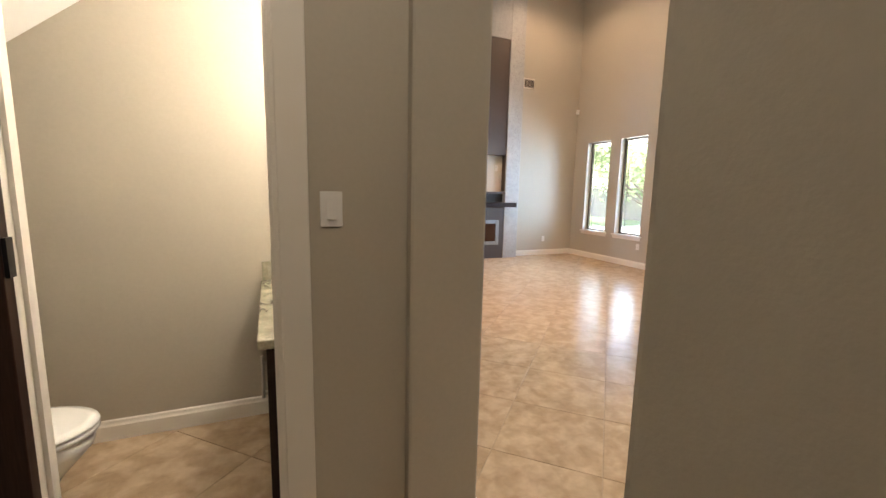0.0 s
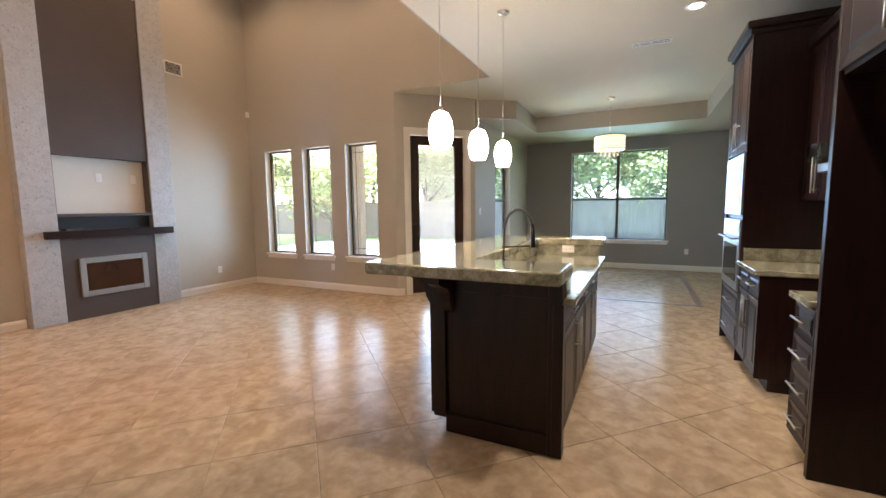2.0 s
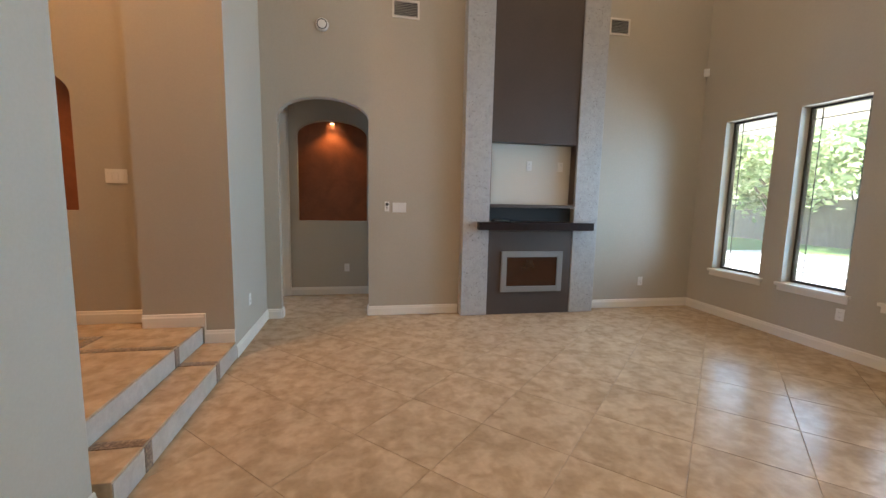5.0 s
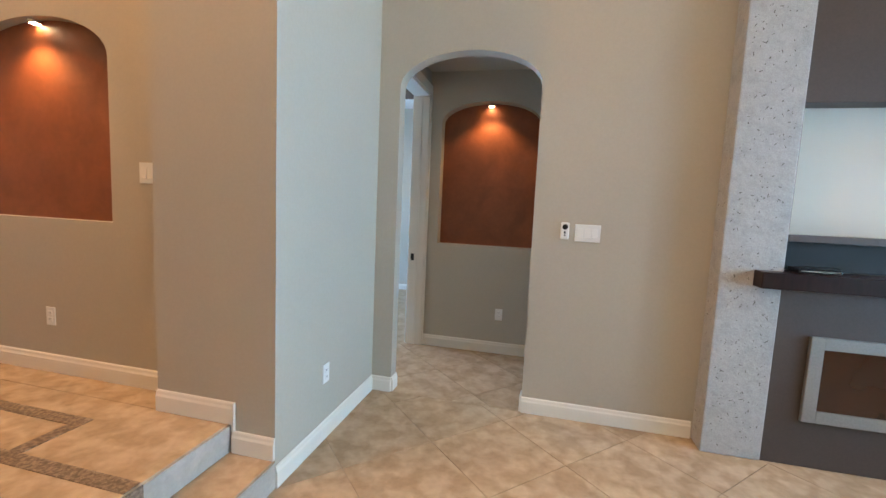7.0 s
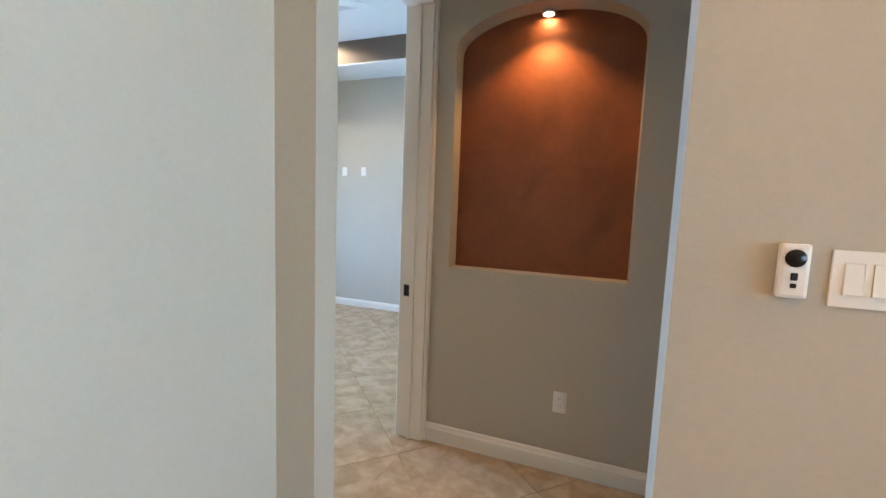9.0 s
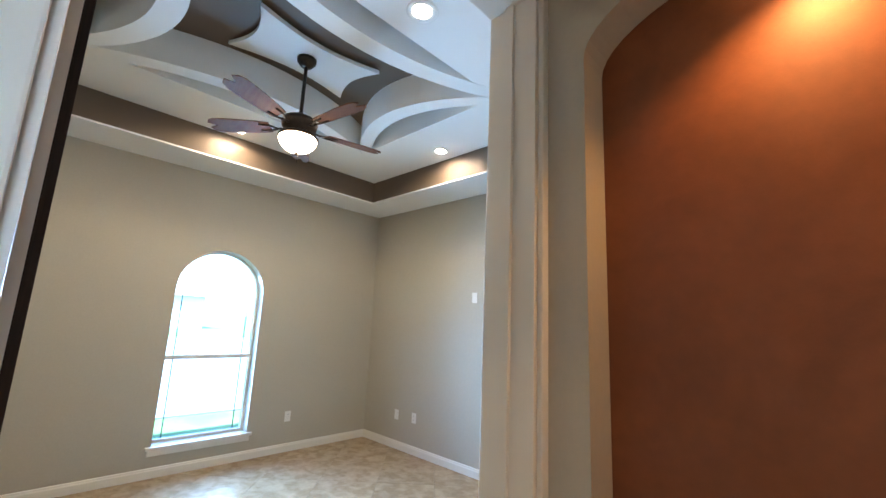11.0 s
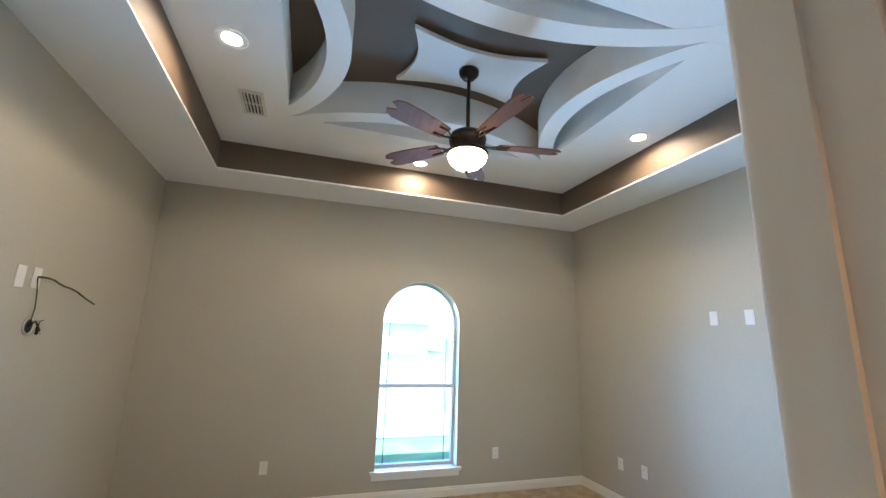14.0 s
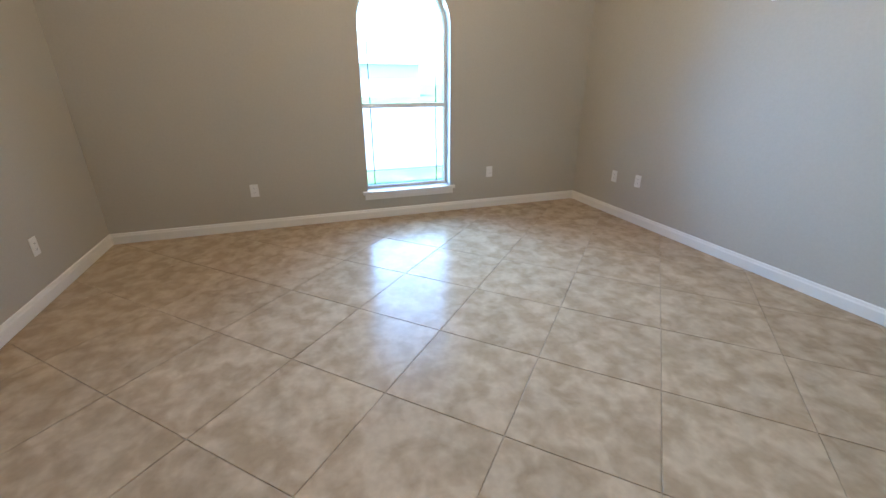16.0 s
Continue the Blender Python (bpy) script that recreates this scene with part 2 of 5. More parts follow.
CHERRY = material("cherry_fan_blade", (0.12, 0.047, 0.022), 0.6, spec=0.2, second=(0.10, 0.03, 0.014), scale=6, stretch=(1, 8, 8), grain=0.15, grain_scale=40)
PLASTIC = material("white_switch_plastic", (0.73, 0.72, 0.69), 0.35)
DARK_SLOT = material("dark_socket_slot", (0.02, 0.02, 0.02), 0.7)
PORCELAIN = material("white_porcelain", (0.85, 0.85, 0.83), 0.08, coat=0.3)
FIRE_GLASS = material("amber_fire_glass", (0.04, 0.013, 0.006), 0.12, vary=0.2, scale=6, spec=0.6)
FRAME_DARK = material("dark_window_frame", (0.04, 0.035, 0.03), 0.45, grain=0.1)
DOOR_DARK = material("dark_stained_door", (0.028, 0.015, 0.011), 0.45, second=(0.04, 0.021, 0.014), scale=4, stretch=(7, 7, 0.5), grain=0.2, grain_scale=30, spec=0.15)
# haze paints in outdoor glare here; the first pane's blue tint, reflected sky
GLASS = pane_glass("glare_washed_window_pane", (0.86, 0.95, 1.0), haze=0.12)
DOOR_GLASS = pane_glass("glare_washed_door_pane", (1.0, 1.0, 1.0), 0.05, haze=0.2, haze_colour=(0.75, 0.85, 0.95))
# blue tint puts the sky's colour into the window's reflection on the floor
BLUE_GLASS = pane_glass("sky_blue_tinted_pane", (0.31, 0.57, 1.0))
SCREEN_GLASS = pane_glass("screened_blue_grey_pane", (0.50, 0.64, 0.74), 0.06, haze=0.07, haze_colour=(0.5, 0.62, 0.78))
HOOD_GLASS = pane_glass("green_edge_hood_glass", (0.8, 0.92, 0.88), 0.15)
OVEN_GLASS = material("black_oven_glass", (0.01, 0.01, 0.011), 0.06, coat=0.5)
SHADE = glowing("lit_opal_glass", (1.0, 0.9, 0.75), 3.0)
DRUM = glowing("lit_drum_shade", (1.0, 0.78, 0.5), 0.1)
BULB = glowing("lit_can_lens", (1.0, 0.93, 0.82), 6.0)
PUCK = glowing("lit_puck_lens", (1.0, 0.62, 0.3), 8.0)
BOWL = glowing("lit_fan_bowl", (1.0, 0.86, 0.66), 3.0)
GRASS = material("lawn_grass", (0.06, 0.115, 0.022), 0.9, second=(0.11, 0.17, 0.045), scale=1.5, vary=0.15, grain=0.4, grain_scale=60, bump=0.5, bump_scale=40)
DRIVE = material("grey_driveway_concrete", (0.17, 0.168, 0.16), 0.9, vary=0.08, scale=1.0, grain=0.1, grain_scale=70, bump=0.2)
CONCRETE = material("pale_patio_concrete", (0.36, 0.35, 0.325), 0.85, vary=0.07, scale=1.2, grain=0.08, grain_scale=90, bump=0.2)
FENCE_WOOD = material("weathered_fence_wood", (0.17, 0.15, 0.13), 0.85, second=(0.12, 0.105, 0.09), scale=3, stretch=(5, 5, 0.5), grain=0.2, grain_scale=30, random=1)
BARK = material("tree_bark", (0.1, 0.075, 0.055), 0.9, grain=0.35, grain_scale=25, bump=0.6, bump_scale=25)
LEAF = material("green_leaves", (0.115, 0.16, 0.075), 0.55, second=(0.17, 0.22, 0.11), scale=2.2, vary=0.3)
leaf_nodes, leaf_link = LEAF.node_tree.nodes, LEAF.node_tree.links.new
leaf_glow, leaf_mix = leaf_nodes.new("ShaderNodeBsdfTranslucent"), leaf_nodes.new("ShaderNodeMixShader")
leaf_glow.inputs["Color"].default_value = (0.46, 0.54, 0.28, 1)
leaf_mix.inputs["Fac"].default_value = 0.5
leaf_link(leaf_nodes["Principled BSDF"].outputs[0], leaf_mix.inputs[1])
leaf_link(leaf_glow.outputs[0], leaf_mix.inputs[2])
leaf_link(leaf_mix.outputs[0], leaf_nodes["Material Output"].inputs["Surface"])
STUCCO = material("pale_stucco", (0.6, 0.56, 0.5), 0.9, vary=0.05, scale=1, bump=0.3, bump_scale=60)
ROOF = material("brown_roof_shingle", (0.3, 0.28, 0.26), 0.9, grain=0.3, grain_scale=12, bump=0.4, bump_scale=20)

# ---- large structure ----
HIGH, KITCHEN_TOP, SOFFIT = 5.5, 3.17, 2.87
XE, YN = 6.44, 7.29          # window wall and fireplace wall of the living room
NOOK_N, NOOK_E, SOUTH = 3.12, 10.90, -0.93

structure("wall_fireplace", wall_bm((0.752, YN), (6.62, YN), 0.11, 0, HIGH, [(0.248, 1.248, 0, 2.30, 0.235)]), PAINT,
          "tall greige painted wall with an arched opening beside the fireplace", "wall")
# windows in the living room's long wall: y from, y to
WINDOWS = ((6.25, 6.90), (5.37, 5.99), (4.42, 5.05))
structure("wall_windows", wall_bm((XE, YN), (XE, 4.08), 0.2, 0, HIGH, [(YN - b, YN - a, 0.60, 2.46, 0) for a, b in WINDOWS]), PAINT,
          "tall greige painted wall with three narrow windows", "wall")
structure("wall_header_east", boxes((XE, XE + 0.2, 2.54, 4.08, KITCHEN_TOP + 0.003, HIGH)), PAINT, "greige header wall above the patio door corner", "wall")
structure("wall_header_south", boxes((0.77, XE + 0.2, 2.39, 2.54, KITCHEN_TOP + 0.003, HIGH)), PAINT, "greige header wall above the kitchen's ceiling edge", "wall")
structure("wall_patio_door", wall_bm((6.44, 4.08), (7.40, 3.12), 0.18, 0, KITCHEN_TOP, [(0.225, 1.18, 0, 2.57, 0)]), PAINT,
          "angled greige painted wall that holds the patio door", "wall")
structure("wall_nook_north", wall_bm((7.40, NOOK_N), (NOOK_E, NOOK_N), 0.18, 0, KITCHEN_TOP, [(1.05, 2.05, 0.58, 2.58, 0)]), PAINT,
          "greige painted wall of the dining nook with one window", "wall")
structure("wall_nook_east", wall_bm((NOOK_E, NOOK_N + 0.18), (NOOK_E, SOUTH - 0.15), 0.18, 0, KITCHEN_TOP, [(NOOK_N + 0.18 - 2.08, NOOK_N + 0.18 - 0.10, 0.64, 2.60, 0)]), DARKER_GREY,
          "darker grey wall of the dining nook with a wide window", "wall")
structure("wall_kitchen_south", wall_bm((NOOK_E, SOUTH), (0.55, SOUTH), 0.15, 0, KITCHEN_TOP), PAINT, "greige painted wall behind the kitchen cabinets", "wall")
structure("wall_fridge_side", boxes((2.30, 2.42, SOUTH, -0.22, 0, KITCHEN_TOP)), PAINT, "short greige painted wall beside the refrigerator bay", "wall")
structure("wall_hall_end", boxes((0.43, 0.55, SOUTH - 0.15, 0.11, 0, KITCHEN_TOP), bevel=0.012), PAINT, "greige painted wall end with a rounded corner beside the hall", "wall")
structure("wall_hall_south", boxes((-2.1, 0.43, SOUTH - 0.15, SOUTH, 0, KITCHEN_TOP)), PAINT, "plain greige painted hall wall", "wall")
structure("wall_hall_west", boxes((-2.25, -2.1, SOUTH - 0.15, 2.8, 0, KITCHEN_TOP)), PAINT, "plain greige painted hall wall", "wall")
structure("wall_bath_door", wall_bm((-2.1, 1.15), (0.47, 1.15), 0.12, 0, KITCHEN_TOP, [(1.47, 2.15, 0, 2.44, 0)]), PAINT, "greige painted hall wall with the bathroom doorway", "wall")
structure("wall_hall_corner", boxes((0.47, 0.77, 1.11, 1.27, 0, KITCHEN_TOP), bevel=0.012), PAINT, "greige painted wall corner between hall and living room", "wall")
structure("wall_living_west", boxes((0.63, 0.77, 1.27, 4.26, 0, HIGH), bevel=0.012), PAINT, "tall greige painted wall between the living room and the bathroom", "wall")
structure("wall_bath_north", boxes((-2.1, 0.63, 2.36, 2.48, 0, KITCHEN_TOP)), PAINT, "greige painted bathroom wall above a white baseboard", "wall")
structure("wall_entry_column", boxes((0.13, 0.84, 6.08, 6.33, 0, HIGH), (0.752, 0.84, 6.33, YN, 0, HIGH)), PAINT, "tall greige painted wall pier beside the entry steps", "wall")
structure("wall_entry_north", wall_bm((-3.1, 6.26), (0.13, 6.26), 0.07, 0, HIGH, [(1.55, 2.73, 1.27, 2.20, 0.25)]), PAINT, "tall warm-lit entry wall with an arched art niche", "wall")
structure("wall_entry_niche_back", boxes((-1.62, -0.30, 6.3245, 6.3325, 1.2, 2.5)), RUST, "rust-coloured faux-painted back of the entry niche", "wall")
structure("wall_entry_south", boxes((-3.1, 0.63, 4.14, 4.26, 0, HIGH)), PAINT, "plain tall greige entry wall", "wall")
structure("wall_entry_west", boxes((-3.25, -3.1, 4.14, 6.33, 0, HIGH)), PAINT, "plain tall greige entry wall", "wall")
# vestibule behind the arch
structure("wall_vestibule_east", boxes((2.45, 2.57, YN + 0.11, 8.69, 0, 2.78)), PAINT, "plain greige vestibule wall", "wall")
structure("wall_niche", wall_bm((0.90, 8.455), (2.57, 8.455), 0.12, 0, 2.78, [(0.13, 1.09, 1.08, 2.29, 0.2)]), PAINT, "greige vestibule wall with an arched art niche", "wall")
structure("wall_niche_back", boxes((0.92, 2.10, 8.578, 8.66, 1.0, 2.6)), RUST, "rust-coloured faux-painted back of the vestibule niche", "wall")
structure("ceiling_vestibule", boxes((0.90, 2.57, YN + 0.11, 8.69, 2.78, 2.86)), PAINT, "greige painted vestibule ceiling", "ceiling")
# bedroom
BX0, BX1, BY0, BY1, BTOP = -3.38, 0.75, 6.368, 11.09, 3.066
structure("wall_bedroom_east", wall_bm((BX1 + 0.15, 7.401), (BX1 + 0.15, BY1 + 0.15), 0.15, 0, BTOP, [(7.455 - 7.401, 8.435 - 7.401, 0, 2.56, 0)]), PAINT, "greige painted bedroom wall with the doorway", "wall")
structure("wall_bedroom_west", wall_bm((BX0, BY0 - 0.15), (BX0, BY1 + 0.15), 0.18, 0, BTOP, [(8.622 - BY0 + 0.15, 9.505 - BY0 + 0.15, 0.288, 1.80, 0.4415)]), PAINT,
          "greige painted bedroom wall with one arched window", "wall")
structure("wall_bedroom_south", boxes((BX0, BX1, BY0 - 0.035, BY0, 0, BTOP + 0.7), (BX0 - 0.18, -3.1, BY0 - 0.15, BY0 - 0.035, 0, BTOP)), PAINT, "greige painted bedroom wall with television wiring", "wall")
structure("wall_bedroom_north", boxes((BX0 - 0.18, BX1, BY1, BY1 + 0.15, 0, BTOP + 0.7)), PAINT, "greige painted bedroom wall with low outlets", "wall")

# ceilings
structure("ceiling_living", boxes((0.5, 6.64, 2.39, YN + 0.18, HIGH, HIGH + 0.1)), WHITE, "high white living room ceiling", "ceiling")
structure("ceiling_entry", boxes((-3.25, 0.5, 4.03, 6.33, HIGH, HIGH + 0.1)), WHITE, "high white entry ceiling", "ceiling")
structure("ceiling_kitchen", prism([(-2.25, SOUTH - 0.15), (NOOK_E + 0.18, SOUTH - 0.15), (NOOK_E + 0.18, NOOK_N + 0.18), (7.5, NOOK_N + 0.18), (6.5, 4.26),
                                    (XE + 0.02, 4.08), (XE + 0.02, 2.52), (0.75, 2.52), (0.75, 2.76), (-2.25, 2.76)], KITCHEN_TOP, KITCHEN_TOP + 0.1), CREAM_CEILING,
          "white kitchen and dining nook ceiling", "ceiling")
structure("ceiling_soffit_nook", prism([(7.46, 3.11), (7.86, 2.55), (9.35, 2.55), (9.35, 3.11)], SOFFIT, KITCHEN_TOP - 0.002), PAINT, "greige painted ceiling soffit", "ceiling")
structure("ceiling_soffit_east", boxes((9.352, NOOK_E - 0.002, -0.36, NOOK_N - 0.01, SOFFIT, KITCHEN_TOP - 0.002)), PAINT, "greige painted ceiling soffit above the nook window", "ceiling")
structure("ceiling_soffit_south", boxes((6.10, NOOK_E - 0.002, SOUTH + 0.002, -0.362, SOFFIT, KITCHEN_TOP - 0.002)), PAINT, "greige painted ceiling soffit beside the cabinets", "ceiling")

# sloped ceiling in the bathroom, under the stair
slope = bmesh.new()
va = [slope.verts.new(p) for p in ((-2.1, 1.272, 1.16), (0.37, 1.272, 3.168), (-2.1, 1.272, 3.168), (-2.1, 2.358, 1.16), (0.37, 2.358, 3.168), (-2.1, 2.358, 3.168))]
for f in ((0, 1, 2), (5, 4, 3), (0, 3, 4, 1), (1, 4, 5, 2), (0, 2, 5, 3)):
    slope.faces.new([va[i] for i in f])
bmesh.ops.recalc_face_normals(slope, faces=slope.faces[:])
structure("ceiling_bath_slope", slope, WHITE, "sloped white bathroom ceiling under a stair", "ceiling")

# bedroom tray ceiling: a white rim, brown sides, a white field with a cut-out, and a brown top
TX0, TX1, TY0, TY1, TRAY = -2.833, 0.348, 6.922, 10.557, 3.345
HX0, HX1, HY0, HY1, TOP = -2.152, -0.356, 7.539, 9.885, 3.62


def ring(x0, x1, y0, y1, ix0, ix1, iy0, iy1, z0, z1):
    """A flat frame with a square hole, in one piece."""
    bm = bmesh.new()
    loops = [[bm.verts.new((x, y, z)) for x, y in ((a0, b0), (a1, b0), (a1, b1), (a0, b1))]
             for z in (z0, z1) for a0, a1, b0, b1 in ((x0, x1, y0, y1), (ix0, ix1, iy0, iy1))]
    for k in range(4):
        n = (k + 1) % 4
        for p, q in ((0, 1), (2, 3), (0, 2), (1, 3)):
            bm.faces.new((loops[p][k], loops[p][n], loops[q][n], loops[q][k]))
    bmesh.ops.recalc_face_normals(bm, faces=bm.faces[:])
    return bm


structure("ceiling_bedroom_rim", ring(BX0, BX1, BY0, BY1, TX0, TX1, TY0, TY1, BTOP, BTOP + 0.015), WHITE, "flat white rim of the bedroom tray ceiling", "ceiling")
structure("ceiling_bedroom_tray_sides", ring(TX0 - 0.08, TX1 + 0.08, TY0 - 0.08, TY1 + 0.08, TX0 - 0.003, TX1 + 0.003, TY0 - 0.003, TY1 + 0.003, BTOP + 0.016, TRAY), BROWN_PAINT,
          "brown painted sides of the bedroom tray ceiling", "ceiling")
structure("ceiling_bedroom_field", ring(TX0 - 0.08, TX1 + 0.08, TY0 - 0.08, TY1 + 0.08, HX0, HX1, HY0, HY1, TRAY, TOP), WHITE,
          "white ceiling field round a shaped cut-out", "ceiling")
structure("ceiling_bedroom_top", boxes((TX0 - 0.08, TX1 + 0.08, TY0 - 0.08, TY1 + 0.08, TOP + 0.002, TOP + 0.08)), BROWN_PAINT, "brown painted top of the shaped ceiling", "ceiling")


def bowed_band(a, b, bow, width, z0, z1, steps=20):
    """A curved ceiling band from corner a to corner b that bows by bow to the left."""
    a, b = Vector(a), Vector(b)
    d = b - a
    n = Vector((-d.y, d.x)).normalized()
    line = []
    for k in range(steps + 1):
        s = k / steps
        line.append((a + d * s + n * bow * math.sin(math.pi * s) ** 0.8, n))
    outer = [(p.x, p.y) for p, _ in line]
    inner = [((p - n * width).x, (p - n * width).y) for p, n in line]
    bm = bmesh.new()
    rows = [[bm.verts.new((*q, z)) for q in side] for side in (outer, inner) for z in (z0, z1)]
    for k in range(steps):
        for r, s in ((0, 1), (1, 3), (3, 2), (2, 0)):
            bm.faces.new((rows[r][k], rows[r][k + 1], rows[s][k + 1], rows[s][k]))
    for k in (0, steps):
        bm.faces.new((rows[0][k], rows[1][k], rows[3][k], rows[2][k]))
    bmesh.ops.recalc_face_normals(bm, faces=bm.faces[:])
    return bm


for name, a, b, bow in (("ceiling_band_south", (HX1, HY0), (HX0, HY0), -0.40), ("ceiling_band_north", (HX0, HY1), (HX1, HY1), -0.40),
                        ("ceiling_band_west", (HX0, HY0), (HX0, HY1), -0.38), ("ceiling_band_east", (HX1, HY1), (HX1, HY0), -0.34)):
    structure(name, bowed_band(a, b, bow, -0.15, TRAY - 0.0012 if "h" in name[-5:] else TRAY - 0.0024, TOP), WHITE, "curved white ceiling band in front of brown paint", "ceiling")


def concave_panel(cx, cy, hx, hy, dip, z0, z1):
    pts = []
    corners = [(-hx, -hy), (hx, -hy), (hx, hy), (-hx, hy)]
    for (ax, ay), (bx, by) in zip(corners, corners[1:] + corners[:1]):
        d = Vector((bx - ax, by - ay))
        n = Vector((-d.y, d.x)).normalized()
        for k in range(12):
            s = k / 12
            p = Vector((ax, ay)) + d * s + n * dip * math.sin(math.pi * s)
            pts.append((cx + p.x, cy + p.y))
    return prism(pts, z0, z1)


structure("ceiling_medallion", merged(concave_panel(-1.40, 8.80, 0.292, 0.49, 0.085, 3.572, 3.604), boxes((-1.52, -1.28, 8.58, 9.02, 3.604, TOP + 0.002))), WHITE, "white ceiling medallion with hollowed sides", "ceiling")

# floors: grout beds; the tiles are laid at the end of the file
structure("floor_bed_living", boxes((-2.1, NOOK_E, SOUTH, 7.20, -0.12, -0.004), (2.57, NOOK_E - 4.2, 7.20, 7.47, -0.12, -0.004)), GROUT, "grout bed of the living room floor", "floor")
structure("floor_bed_bedroom", boxes((BX0, 2.57, 7.20, BY1, -0.12, -0.004), (BX0, 0.8, BY0, 7.20, -0.12, -0.004)), GROUT, "grout bed of the bedroom floor", "floor")

# entry steps and raised entry floor
structure("step_lower", boxes((0.58, 0.84, 4.262, 6.08, 0.001, 0.15), bevel=0.006), TILE, "beige tiled lower entry step", "step")
structure("step_upper", boxes((-3.1, 0.58, 4.262, 6.079, 0.001, 0.30), (-3.1, 0.128, 6.079, 6.258, 0.001, 0.30), bevel=0.006), TILE, "beige tiled raised entry floor", "step")
for i, (x, z) in enumerate(((0.843, 0.0), (0.583, 0.15))):
    structure("step_riser", boxes((x - 0.002, x + 0.004, 4.265, 6.075, z + 0.004, z + 0.15 - 0.012)), RISER, "pale grey tiled riser of the entry steps", "step")

# baseboards
BASE_H = 0.115


def baseboard(name, a, b, z=0.0, h=BASE_H):
    """A moulded skirting on the left of the way from a to b."""
    a, b = Vector(a), Vector(b)
    d = (b - a)
    length = d.length
    d.normalize()
    n = Vector((-d.y, d.x))
    bm = bmesh.new()
    prof = [(0.0, z + 0.002), (0.016, z + 0.002), (0.016, z + h * 0.72), (0.011, z + h * 0.82), (0.009, z + h * 0.94), (0.004, z + h), (0.0, z + h)]
    ra = [bm.verts.new((a.x + n.x * p, a.y + n.y * p, q)) for p, q in prof]
    rb = [bm.verts.new((b.x + n.x * p, b.y + n.y * p, q)) for p, q in prof]
    for i in range(len(prof)):
        j = (i + 1) % len(prof)
        bm.faces.new((ra[i], ra[j], rb[j], rb[i]))
    bm.faces.new(ra)
    bm.faces.new(rb[::-1])
    bmesh.ops.recalc_face_normals(bm, faces=bm.faces[:])
    return structure(name, bm, TRIM, "cream painted moulded baseboard", "baseboard")


for a, b, z in (((3.10, YN), (2.0, YN), 0), ((1.0, YN), (0.84, YN), 0), ((XE, YN), (4.90, YN), 0), ((XE, 4.08), (XE, YN), 0), ((6.52, 4.0), (6.44, 4.08), 0),
                ((7.40, 3.12), (7.345, 3.175), 0), ((NOOK_E, NOOK_N), (7.40, NOOK_N), 0), ((NOOK_E, SOUTH), (NOOK_E, NOOK_N), 0), ((6.1, SOUTH), (NOOK_E, SOUTH), 0),
                ((0.84, YN), (0.84, 6.08), 0), ((0.77, 4.26), (0.77, 1.11), 0), ((0.84, 6.08), (0.60, 6.08), 0.15), ((0.60, 6.08), (0.13, 6.08), 0.30), ((0.13, 6.26), (-3.1, 6.26), 0.30),
                ((1.0, YN + 0.11), (1.0, YN), 0), ((2.0, YN), (2.0, YN + 0.11), 0), ((2.45, 8.455), (0.90, 8.455), 0), ((2.45, 7.40), (2.45, 8.455), 0), ((2.0, 7.40), (2.45, 7.40), 0),
                ((BX1, BY1), (BX0, BY1), 0), ((BX0, BY1), (BX0, BY0), 0), ((BX0, BY0), (BX1, BY0), 0), ((BX1, 8.53), (BX1, BY1), 0), ((BX1, BY0), (BX1, 6.55), 0),
                ((0.63, 2.36), (-2.1, 2.36), 0), ((0.47, 1.15), (0.135, 1.15), 0), ((0.77, 1.11), (0.47, 1.11), 0), ((0.55, 0.11), (0.55, SOUTH), 0), ((0.43, SOUTH), (0.43, 0.11), 0)):
    bedroom = min(a[0], b[0]) < 0.76 and min(a[1], b[1]) > 6.3
    baseboard("baseboard", a, b, z, 0.095 if bedroom else BASE_H)
# upright end of the skirting at the entry step
structure("baseboard", boxes((0.60, 0.612, 6.064, 6.08, 0.265, 0.30 + BASE_H)), TRIM, "cream painted moulded baseboard", "baseboard")

# ---- windows ----


